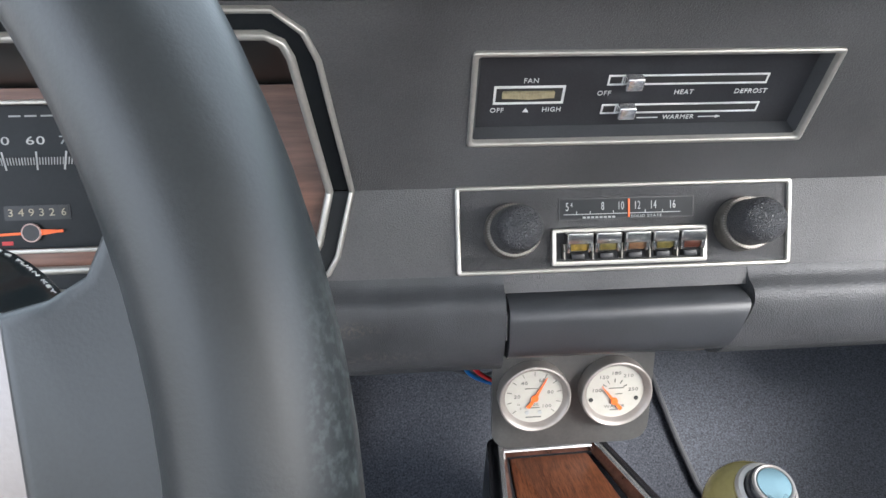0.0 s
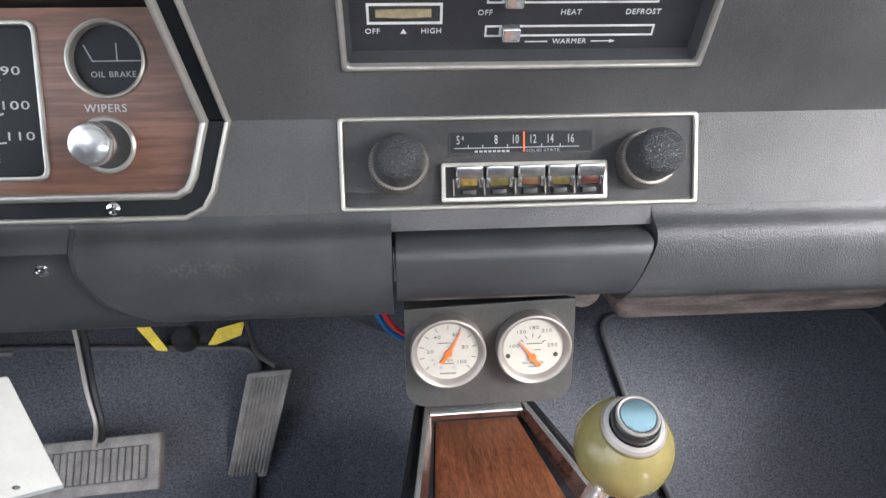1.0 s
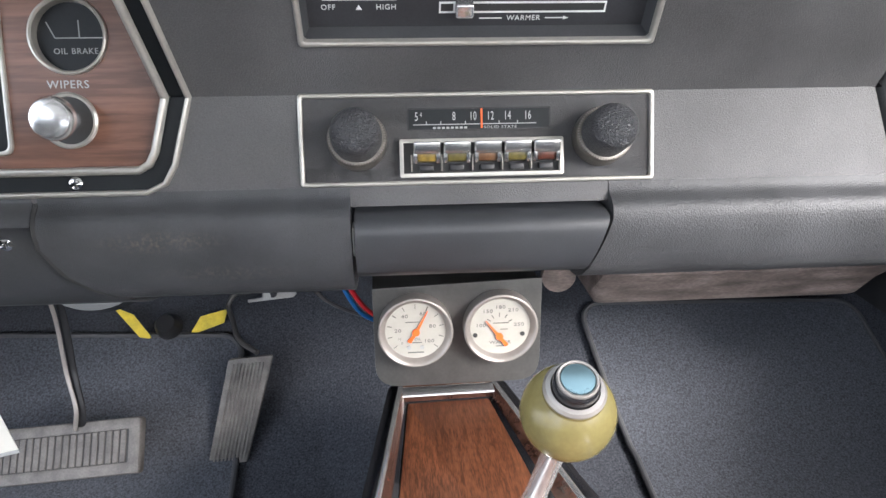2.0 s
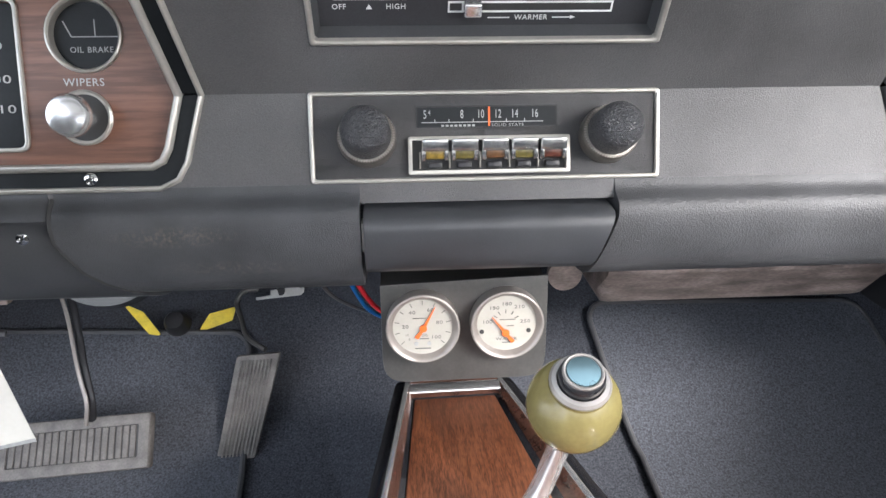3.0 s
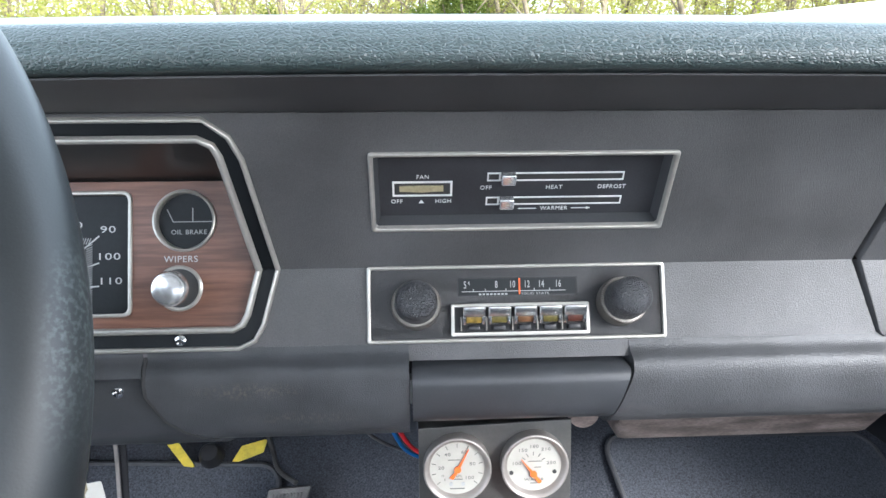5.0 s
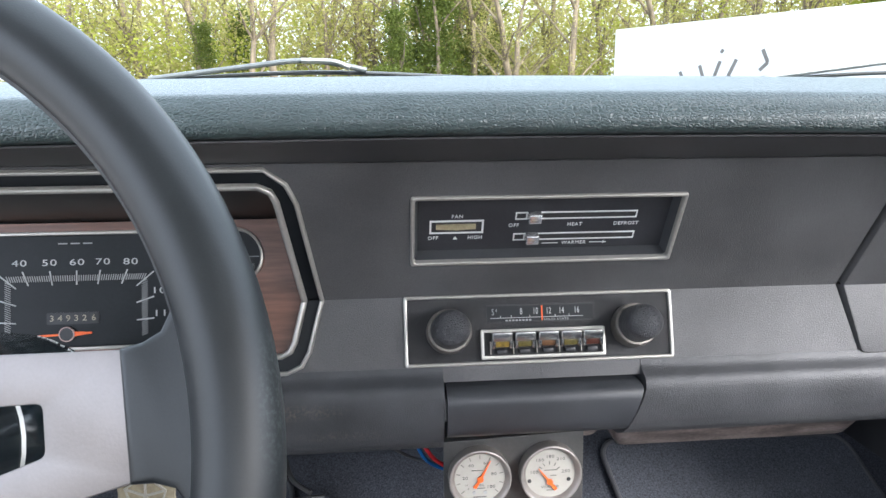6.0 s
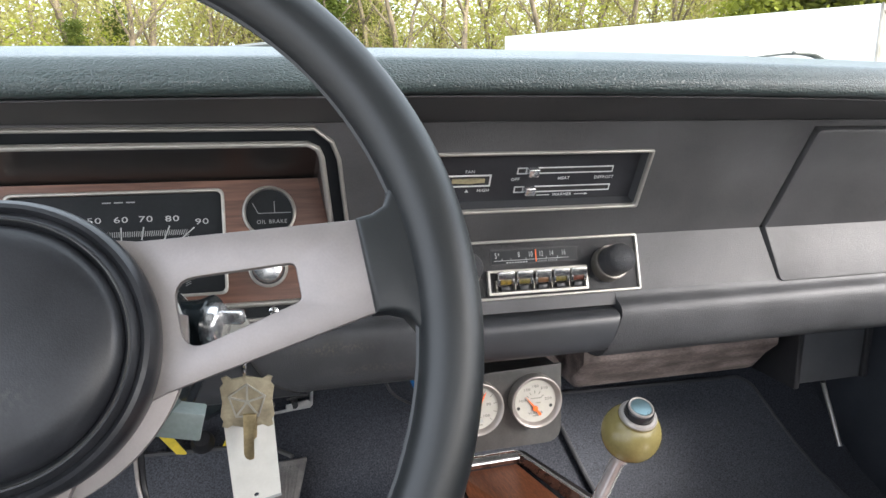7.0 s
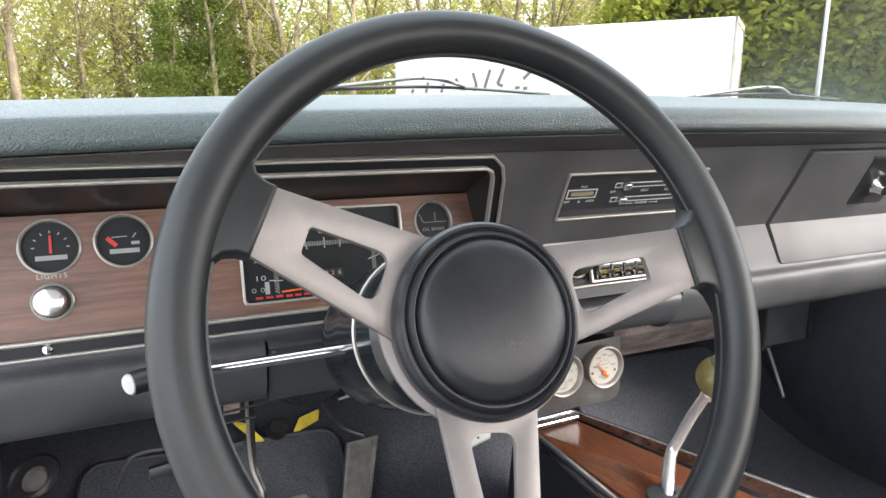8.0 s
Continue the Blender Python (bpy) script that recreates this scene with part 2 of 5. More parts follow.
# scuffs on the grip
pale_patch(FOAM, (0.190, 0.016, 0.022), (0.007, 0.04, 0.040), (0.20, 0.23, 0.22), 0.38, 700)
# slightly paler patch low on the horn pad
pale_patch(HUBM, (0.006, -0.010, -0.019), (0.016, 0.05, 0.008), (0.085, 0.080, 0.068), 0.35, 420)
# worn scuffs on the lower dash edge
pale_patch(DASHW, (-0.193, -0.03, 0.0575), (0.045, 0.06, 0.008), (0.20, 0.17, 0.12), 0.4, 420)
pale_patch(DASHW, (-0.159, -0.03, 0.034), (0.055, 0.06, 0.007), (0.18, 0.15, 0.12), 0.3, 420)


def leaf_mat(name, base):
    """Leaves let part of the light through."""
    m = mat(name, base, 0.9, var=0.4, scale=0.7, spec=0.1)
    nt, N = m.node_tree, m.node_tree.nodes
    b = N["Principled BSDF"]
    tr, mix = N.new("ShaderNodeBsdfTranslucent"), N.new("ShaderNodeMixShader")
    tr.inputs["Color"].default_value = (base[0] * 1.5, base[1] * 1.5, base[2], 1)
    mix.inputs[0].default_value = 0.45
    nt.links.new(b.outputs[0], mix.inputs[1])
    nt.links.new(tr.outputs[0], mix.inputs[2])
    nt.links.new(mix.outputs[0], N["Material Output"].inputs["Surface"])
    return m


WIPERM = mat("dull_wiper_metal", (0.20, 0.205, 0.20), 0.45, 0.3, var=0.15, scale=60)
LEAFD = leaf_mat("evergreen_leaves", (0.090, 0.112, 0.026))
LEAFY = leaf_mat("spring_leaves", (0.235, 0.25, 0.045))
TWIG = leaf_mat("tan_brush", (0.265, 0.245, 0.095))
ASPHALT = mat("pale_gravel_lot", (0.30, 0.29, 0.27), 0.9, var=0.25, scale=3, bump=0.4, bump_scale=120)
POLEM = mat("galvanised_pole", (0.5, 0.51, 0.52), 0.5, 0.4, var=0.08, scale=2)
GLASS = glass_mat("windshield_glass", (0.74, 0.78, 0.765))


# ---- building helpers ----
def unit(*v):
    return Vector(v).normalized()


def basis(origin, right, up):
    """A pose whose local x is right, y is up and z comes out towards the viewer."""
    r, u = Vector(right).normalized(), Vector(up).normalized()
    n = r.cross(u)
    m = Matrix((r, u, n)).transposed().to_4x4()
    m.translation = origin
    return m


def on_upper(x, z):
    return basis((x, 0.419 - 0.47 * (z - 0.8), z), (1, 0, 0), (0, -0.47, 1))


def on_lower(x, z):
    return basis((x, 0.419 + 0.30 * (z - 0.8), z), (1, 0, 0), (0, 0.30, 1))


def on_wood(x, z):
    return basis((x, 0.412 + 0.26 * (z - 0.757), z), (1, 0, 0), (0, 0.26, 1))


def thing(name, at, label, category, group="", kind=""):
    e = new(name)
    e.empty_display_size = 0.02
    e.location = at
    return tagged(e, label, category, group, kind)


def finish(bm, name, material, smooth=32):
    bmesh.ops.recalc_face_normals(bm, faces=bm.faces)
    me = bpy.data.meshes.new(name)
    bm.to_mesh(me)
    bm.free()
    me.materials.append(material)
    if smooth:
        me.shade_smooth()
        me.set_sharp_from_angle(angle=radians(smooth))
    return me


def root_at(ob):
    p = Vector()
    while ob is not None:
        p += ob.location
        ob = ob.parent
    return p


def part(name, bm, material, parent, label="", smooth=32, kind=""):
    bmesh.ops.translate(bm, verts=bm.verts, vec=-root_at(parent))
    ob = new(name, finish(bm, name, material, smooth))
    ob.parent = parent
    return tagged(ob, label, kind=kind)


def solid(name, bm, material, label, category, group="", kind="", smooth=32):
    """A thing that is one plain mesh."""
    return tagged(new(name, finish(bm, name, material, smooth)), label, category, group, kind)


def placed(bm, m):
    bmesh.ops.transform(bm, matrix=m, verts=bm.verts)
    return bm


def join(*parts_of):
    out = parts_of[0]
    for b in parts_of[1:]:
        me = bpy.data.meshes.new("tmp")
        b.to_mesh(me)
        b.free()
        out.from_mesh(me)
        bpy.data.meshes.remove(me)
    return out


def box(x0, x1, y0, y1, z0, z1, bevel=0.0, seg=2):
    bm = bmesh.new()
    bmesh.ops.create_cube(bm, size=1)
    for v in bm.verts:
        v.co = (x0 + (v.co.x + 0.5) * (x1 - x0), y0 + (v.co.y + 0.5) * (y1 - y0), z0 + (v.co.z + 0.5) * (z1 - z0))
    if bevel:
        bmesh.ops.bevel(bm, geom=list(bm.edges), offset=bevel, segments=seg, affect="EDGES", profile=0.5, clamp_overlap=True)
    return bm


def rounded(points, radius, n=5):
    """A polygon with rounded corners; radius: one number, or one for each corner."""
    out, k = [], len(points)
    for i in range(k):
        a, p, c = Vector(points[i - 1]), Vector(points[i]), Vector(points[(i + 1) % k])
        r = radius[i] if isinstance(radius, (list, tuple)) else radius
        if r <= 0:
            out.append(tuple(p))
            continue
        d1, d2 = (a - p), (c - p)
        ang = d1.angle(d2)
        cut = min(r / math.tan(ang / 2), d1.length * 0.49, d2.length * 0.49)
        s, e = p + d1.normalized() * cut, p + d2.normalized() * cut
        for j in range(n + 1):
            t = j / n
            out.append(tuple(s * (1 - t) ** 2 + p * 2 * t * (1 - t) + e * t ** 2))
    return out


def rect(w, h, cx=0.0, cy=0.0):
    return [(cx - w / 2, cy - h / 2), (cx + w / 2, cy - h / 2), (cx + w / 2, cy + h / 2), (cx - w / 2, cy + h / 2)]


def circle(r, n=32, cx=0.0, cy=0.0):
    return [(cx + r * math.cos(2 * math.pi * i / n), cy + r * math.sin(2 * math.pi * i / n)) for i in range(n)]


def plate(outer, holes, z0, z1, bevel=0.0, seg=2):
    """A flat plate between the heights z0 and z1, with holes through it."""
    bm = bmesh.new()
    edges = []
    for loop in [outer, *holes]:
        vs = [bm.verts.new((x, y, z0)) for x, y in loop]
        edges += [bm.edges.new((vs[i - 1], vs[i])) for i in range(len(vs))]
    if holes:
        bmesh.ops.triangle_fill(bm, edges=edges, use_beauty=True)
    else:
        bm.faces.new(bm.verts)
    got = bmesh.ops.extrude_face_region(bm, geom=list(bm.faces))
    top = [g for g in got["geom"] if isinstance(g, bmesh.types.BMVert)]
    for v in top:
        v.co.z = z1
    if bevel:
        rim = [e for e in bm.edges if all(abs(v.co.z - z1) < 1e-7 for v in e.verts) and len(e.link_faces) == 2
               and any(abs(f.normal.z) < 0.5 for f in e.link_faces)]
        bm.normal_update()
        rim = [e for e in bm.edges if all(abs(v.co.z - z1) < 1e-7 for v in e.verts) and any(abs(f.normal.z) < 0.5 for f in e.link_faces)]
        bmesh.ops.bevel(bm, geom=rim, offset=bevel, segments=seg, affect="EDGES", profile=0.5, clamp_overlap=True)
    return bm


def lathe(profile, n=40):
    """A turned solid about z; profile: (radius, height) from one end to the other."""
    bm = bmesh.new()
    rows = []
    for r, z in profile:
        if r < 1e-6:
            rows.append([bm.verts.new((0, 0, z))])
        else:
            rows.append([bm.verts.new((r * math.cos(2 * math.pi * i / n), r * math.sin(2 * math.pi * i / n), z)) for i in range(n)])
    for a, b in zip(rows, rows[1:]):
        for i in range(n):
            j = (i + 1) % n
            ring = [a[i % len(a)], a[j % len(a)], b[j % len(b)], b[i % len(b)]]
            seen = []
            for v in ring:
                if v not in seen:
                    seen.append(v)
            if len(seen) > 2:
                bm.faces.new(seen)
    return bm


def curve_points(points, n=8):
    """A smooth line through the points."""
    P = [Vector(p) for p in points]
    if len(P) < 3:
        return P
    P = [P[0] * 2 - P[1], *P, P[-1] * 2 - P[-2]]
    out = []
    for i in range(1, len(P) - 2):
        for j in range(n):
            t = j / n
            a, b, c, d = P[i - 1], P[i], P[i + 1], P[i + 2]
            out.append(0.5 * (2 * b + (c - a) * t + (2 * a - 5 * b + 4 * c - d) * t * t + (3 * b - a - 3 * c + d) * t ** 3))
    out.append(P[-2])
    return out


def tube(points, radius, n=10, steps=8, flat=1.0):
    """A round bar along a line; radius: one number, or one for each end."""
    P = curve_points(points, steps)
    r0, r1 = radius if isinstance(radius, (list, tuple)) else (radius, radius)
    bm = bmesh.new()
    side = None
    rows = []
    for i, p in enumerate(P):
        d = (P[min(i + 1, len(P) - 1)] - P[max(i - 1, 0)]).normalized()
        if side is None:
            side = d.cross(Vector((0, 0, 1)))
            side = side.normalized() if side.length > 0.1 else Vector((1, 0, 0))
        side = (side - d * side.dot(d)).normalized()
        up = d.cross(side)
        r = r0 + (r1 - r0) * i / max(1, len(P) - 1)
        rows.append([bm.verts.new(p + side * r * math.cos(2 * math.pi * k / n) + up * r * flat * math.sin(2 * math.pi * k / n)) for k in range(n)])
    for a, b in zip(rows, rows[1:]):
        for k in range(n):
            bm.faces.new((a[k], a[(k + 1) % n], b[(k + 1) % n], b[k]))
    bm.faces.new(rows[0])
    bm.faces.new(rows[-1])
    return bm


def along_x(profile, x0, x1, lean0=None, lean1=None, cuts=1):
    """A solid bar along x with the closed outline profile (y, z); lean: how far each end's x shifts with z."""
    bm = bmesh.new()
    rows = []
    for i in range(cuts + 1):
        t = i / cuts
        row = []
        for y, z in profile:
            a = x0 + (lean0(z) if lean0 else 0)
            b = x1 + (lean1(z) if lean1 else 0)
            row.append(bm.verts.new((a + (b - a) * t, y, z)))
        rows.append(row)
    k = len(profile)
    for a, b in zip(rows, rows[1:]):
        for i in range(k):
            bm.faces.new((a[i], a[(i + 1) % k], b[(i + 1) % k], b[i]))
    bm.faces.new(rows[0])
    bm.faces.new(rows[-1])
    return bm


def words(text, size, m, depth=0.0003, wide=1.0, turn=0.0, slant=0.0):
    """Lettering in the built-in font, centred on the pose m."""
    cu = bpy.data.curves.new("tmp", "FONT")
    cu.body, cu.size, cu.align_x, cu.align_y = text, size, "CENTER", "CENTER"
    cu.extrude, cu.resolution_u, cu.shear = depth / 2, 3, slant
    cu.space_character = 1.12
    ob = bpy.data.objects.new("tmp", cu)
    scene.collection.objects.link(ob)
    me = bpy.data.meshes.new_from_object(ob.evaluated_get(bpy.context.evaluated_depsgraph_get()))
    bpy.data.objects.remove(ob)
    bpy.data.curves.remove(cu)
    bm = bmesh.new()
    bm.from_mesh(me)
    bpy.data.meshes.remove(me)
    return placed(bm, m @ Matrix.Rotation(turn, 4, "Z") @ Matrix.Diagonal((wide, 1, 1, 1)))


def shift(m, x=0.0, y=0.0, z=0.0):
    return m @ Matrix.Translation((x, y, z))


def bar(x0, y0, x1, y1, width, m, z0=0.0, z1=0.0004):
    """A flat stroke from one point to another on the pose m."""
    d = Vector((x1 - x0, y1 - y0)).normalized()
    n = Vector((-d.y, d.x)) * width / 2
    return placed(plate([(x0 + n.x, y0 + n.y), (x0 - n.x, y0 - n.y), (x1 - n.x, y1 - n.y), (x1 + n.x, y1 + n.y)], [], z0, z1), m)

def bridge(a, b, M, za, zb):
    """A band between two outlines with the same number of points."""
    bm = bmesh.new()
    va = [bm.verts.new(M @ Vector((x, y, za))) for x, y in a]
    vb = [bm.verts.new(M @ Vector((x, y, zb))) for x, y in b]
    for i in range(len(va)):
        j = (i + 1) % len(va)
        bm.faces.new((va[i], va[j], vb[j], vb[i]))
    return bm


def quads(*faces):
    bm = bmesh.new()
    for f in faces:
        bm.faces.new([bm.verts.new(p) for p in f])
    bmesh.ops.remove_doubles(bm, verts=bm.verts, dist=1e-5)
    return bm


# ---- the cabin's shell ----
FLOOR = 0.25
CX = 0.185  # the car's middle line
LEFT, RIGHT = -0.575, 0.945
BEND = [(-1.3, FLOOR), (0.46, FLOOR), (0.52, FLOOR + 0.002), (0.58, 0.259), (0.63, 0.271), (0.68, 0.292), (0.73, 0.330), (0.78, 0.376), (0.86, 0.452)]  # floor rising into the toe board
floor_profile = [*BEND, (0.92, 0.53), (0.93, 0.93), (0.97, 0.93), (0.97, 0.50),
                 (0.90, 0.42), (0.68, 0.21), (-1.3, 0.21)]
solid("floor", along_x(floor_profile, LEFT - 0.02, RIGHT + 0.02, cuts=1), CARPET, "black carpeted car floor and sloping toe board", "floor", kind="structure")
# transmission tunnel, a rounded hump along the middle
hump = [(CX + 0.195 * (1 - i / 10), 0.247 + 0.085 * (0.5 - 0.5 * math.cos(math.pi * min(i, 20 - i) / 10)) ** 1.15) for i in range(21)]
bm = bmesh.new()
rows = [[bm.verts.new((x + (x - CX) * 0.05, y, z + lift)) for x, z in hump] for y, lift in ((-1.2, 0.0), (0.3, 0.0), (0.56, 0.0), (0.64, 0.01), (0.70, 0.05), (0.86, 0.202), (0.90, 0.26))]
for a, b in zip(rows, rows[1:]):
    for i in range(len(hump) - 1):
        bm.faces.new((a[i], a[i + 1], b[i + 1], b[i]))
solid("tunnel_carpet", bm, CARPET, "black carpet over the transmission tunnel", "carpet", kind="structure")
solid("wall_left", join(box(LEFT - 0.06, LEFT, -1.3, 0.42, 0.2, 0.42, 0.004), box(LEFT - 0.06, LEFT, 0.42, 0.95, 0.2, 0.88, 0.004), box(LEFT - 0.06, LEFT, -1.3, -1.18, 0.42, 1.36)),
      DOORM, "black sill and side panel beside the open driver door", "wall", kind="structure")
for name, x0, x1 in (("wall_right", RIGHT, RIGHT + 0.06),):
    solid(name, join(box(x0, x1, -1.3, 0.46, 0.2, 0.78, 0.004), box(x0, x1, 0.46, 0.95, 0.2, 0.88, 0.004), box(x0, x1, -1.3, -1.18, 0.78, 1.36)),
          DOORM, "black vinyl car door and side panel below the window", "wall", kind="structure")
solid("wall_back", join(box(LEFT, RIGHT, -1.36, -1.3, 0.2, 0.95), box(LEFT, RIGHT, -1.36, -1.3, 1.27, 1.36)), DOORM,
      "dark rear panel of the cabin under the rear window", "wall", kind="structure")
solid("ceiling", box(LEFT - 0.06, RIGHT + 0.06, -1.36, 0.02, 1.36, 1.40, 0.01), HEADLINER, "pale headliner under the car roof", "ceiling", kind="structure")
for name, x in (("pillar_left", LEFT - 0.03), ("pillar_right", RIGHT + 0.03)):
    solid(name, tube([(x, 0.47, 0.90), (x - (x - CX) * 0.03, 0.24, 1.14), (x - (x - CX) * 0.08, -0.03, 1.37)], 0.026, 10), DOORM, "black windshield pillar", "pillar", kind="structure")
# windshield, leaning back from the cowl
bm = bmesh.new()
g0 = [bm.verts.new((LEFT + (RIGHT - LEFT) * i / 16, 0.60 - 0.14 * abs((i - 8) / 8) ** 2.6, 0.945)) for i in range(17)]
g1 = [bm.verts.new((LEFT + (RIGHT - LEFT) * i / 16, 0.03 - 0.06 * ((i - 8) / 8) ** 2, 1.37)) for i in range(17)]
for i in range(16):
    bm.faces.new((g0[i], g0[i + 1], g1[i + 1], g1[i]))
shield = solid("window_1", bm, GLASS, "clear windshield glass", "windshield", kind="structure")
shield.visible_shadow = False
# car nose ahead of the windshield
cowl = thing("hood", (CX, 1.2, 0.9), "pale painted hood and cowl ahead of the windshield", "hood")
part("cowl", box(LEFT - 0.05, RIGHT + 0.07, 0.61, 1.0, 0.90, 0.935, 0.01), BLACKM, cowl)
part("hood_panel", along_x([(1.0, 0.94), (1.5, 0.925), (2.1, 0.86), (2.15, 0.80), (2.1, 0.80), (1.0, 0.88)], LEFT - 0.05, RIGHT + 0.05), CARPAINT, cowl)
part("nose", box(LEFT - 0.05, RIGHT + 0.05, 1.0, 2.1, 0.25, 0.86, 0.03), CARPAINT, cowl)

# ---- dashboard ----
UC, LC = on_upper(0, 0.8), on_lower(0, 0.8)
XC = -0.259  # the instrument cluster's middle
outer_u = [(0.0118, 0.0), (0.0005, 0.0934), (-0.0055, 0.110), (-0.0195, 0.1222)]
inner_u = [(-0.0022, 0.0), (-0.0137, 0.0955), (-0.0170, 0.1040), (-0.0250, 0.1085)]
outer_l = [(0.0118, 0.0), (0.0012, -0.0415), (-0.0050, -0.0525), (-0.0165, -0.0578)]
inner_l = [(-0.0022, 0.0), (-0.0102, -0.0330), (-0.0140, -0.0405), (-0.0205, -0.0440)]


def mirrored(points):
    return [(2 * XC - x, y) for x, y in reversed(points)]


dash = thing("dashboard", (CX, 0.42, 0.66), "black padded dashboard with a vinyl pad over a painted steel face", "dashboard")
pad_profile = [(0.2930, 0.9360), (0.2905, 0.9360), (0.2880, 0.9366), (0.2852, 0.9384), (0.2838, 0.9416), (0.2842, 0.9458), (0.2860, 0.9515), (0.2885, 0.9555),
               (0.2910, 0.9585), (0.2935, 0.9603), (0.2975, 0.9616), (0.3150, 0.9652), (0.3400, 0.9700), (0.3600, 0.9730), (0.3750, 0.9738), (0.4200, 0.9725), (0.5000, 0.9660), (0.6000, 0.9500),
               (0.6000, 0.9300), (0.4200, 0.9300), (0.3737, 0.9150)]
bm = along_x(pad_profile, LEFT, RIGHT, cuts=40)
for v in bm.verts:  # the pad falls away slightly towards both ends
    if v.co.y < 0.36 or v.co.z > 0.94:
        v.co.z -= 0.030 * (v.co.x - CX) ** 2
# added paler strip: bounce light under the pad, put in as colour
pale_strip = along_x([(0.2960, 0.9334), (0.3728, 0.9136), (0.3734, 0.9146), (0.2965, 0.9346)], LEFT, RIGHT, cuts=40)
for v in pale_strip.verts:
    if v.co.y < 0.36:
        v.co.z -= 0.030 * (v.co.x - CX) ** 2
part("underside_lightener", pale_strip, DASH, dash, "added paler strip that lightens the pad's shaded underside")
part("dash_pad", bm, VINYL, dash, "grained black vinyl dash pad with a rounded front edge", smooth=50)

GX0, GX1 = 0.459, 0.872  # glove box door
heater_hole = rect(0.2075, 0.060, 0.1888, (0.8594 - 0.8) * 1.105)
upper_out = [(LEFT, 0.0)] + [(2 * XC - x, y) for x, y in outer_u] + list(reversed(outer_u)) + \
            [(GX0 - 0.005, 0.0), (GX0 + 0.005, 0.1195), (GX1 + 0.005, 0.1195), (GX1 + 0.005, 0.0), (RIGHT, 0.0), (RIGHT, 0.1262), (LEFT, 0.1262)]
part("upper_panel", placed(plate(upper_out, [heater_hole], -0.004, 0.0), UC), DASH, dash)
lower_out = [(LEFT, 0.0), (LEFT, -0.070), (RIGHT, -0.070), (RIGHT, 0.0), (GX1 + 0.005, 0.0), (GX1 + 0.005, -0.0625), (GX0 + 0.012, -0.0625), (GX0 - 0.005, 0.0)] + \
            outer_l + mirrored(outer_l)
part("lower_panel", placed(plate(lower_out, [], -0.004, 0.0), LC), DASH, dash)

# rounded bolster along the bottom edge
bolster = [(0.4300, 0.7450), (0.4022, 0.7450), (0.4008, 0.7412), (0.3988, 0.7386), (0.3955, 0.7366), (0.3918, 0.7350), (0.3888, 0.7328), (0.3868, 0.7294), (0.3858, 0.7245), (0.3856, 0.7150),
           (0.3868, 0.7040), (0.3890, 0.6940), (0.3930, 0.6838), (0.3990, 0.6755), (0.4075, 0.6705), (0.4200, 0.6680), (0.4700, 0.6650), (0.4700, 0.7300), (0.4300, 0.7300)]


def cover_edge(z):
    """The slanting joint between the column cover and the lower dash edge."""
    return -max(0, z - 0.733) * 0.3 + max(0, 0.716 - z) * 0.55 + max(0, 0.690 - z) * 0.9


cover = [(y + (0.006 if z < 0.728 else 0.0), z) for y, z in bolster]
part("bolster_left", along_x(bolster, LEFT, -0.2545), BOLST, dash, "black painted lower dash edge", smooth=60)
part("column_cover", along_x([(y, z - 0.006 if z < 0.68 else z) for y, z in cover], -0.2515, -0.0835, lean1=cover_edge), SATIN, dash,
     "black cover panel over the steering column", smooth=60)
part("bolster_middle", along_x(bolster, -0.0800, 0.1080, lean0=cover_edge), DASHW, dash, "black painted lower dash edge, slightly scuffed", smooth=60)
part("joint_gap", tube([(-0.0818 + cover_edge(z), y + 0.0025, z) for y, z in bolster[3:15]], 0.0022, 6, steps=1), INK, dash, "dark joint beside the column cover")
right_low = [(y, 0.665 + (z - 0.665) * 0.92 + 0.0054) if z < 0.72 else (y, z) for y, z in bolster]
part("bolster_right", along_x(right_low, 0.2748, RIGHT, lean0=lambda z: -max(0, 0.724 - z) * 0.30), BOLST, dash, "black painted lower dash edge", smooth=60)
part("backing", join(placed(plate(rect(0.44, 0.13, 0.665, 0.06), [], -0.016, -0.014), UC), placed(plate(rect(0.44, 0.07, 0.665, -0.03), [], -0.016, -0.014), LC)),
     BLACKM, dash, "dark gap behind the glove box door")
for x, z, m in ((-0.1020, 0.717, 1), (-0.245, 0.7264, 1)):
    sm = basis((x, 0.3925, z), (1, 0, 0), (0, 0, 1))
    s = part("screw", placed(join(lathe([(0.0, 0.0), (0.0042, 0.0), (0.0040, 0.0014), (0.002, 0.0024), (0.0, 0.0026)], 16)), sm), CHROME, dash, "small chrome screw")
    part("slot", join(bar(-0.0024, 0, 0.0024, 0, 0.0009, shift(sm, 0, 0, 0.0022)), bar(0, -0.0024, 0, 0.0024, 0.0009, shift(sm, 0, 0, 0.0022))), INK, s)

# ashtray door in the bolster
ash = thing("ashtray_door", (0.19, 0.40, 0.69), "closed black ashtray door set into the lower dash", "ashtray")
ash_profile = [(0.4000, 0.7300), (0.3965, 0.7299), (0.3930, 0.7294), (0.3898, 0.7283), (0.3872, 0.7266), (0.3852, 0.7243), (0.3840, 0.7215), (0.3833, 0.7180), (0.3830, 0.7100), (0.3840, 0.7010),
               (0.3868, 0.6925), (0.3925, 0.6872), (0.4050, 0.6850), (0.4600, 0.6850), (0.4600, 0.7300)]
part("door_face", along_x(ash_profile, 0.1104, 0.2728, lean1=lambda z: -max(0, 0.726 - z) * 0.32 - max(0, z - 0.7240) ** 2 * 45), ASHM, ash, smooth=60)
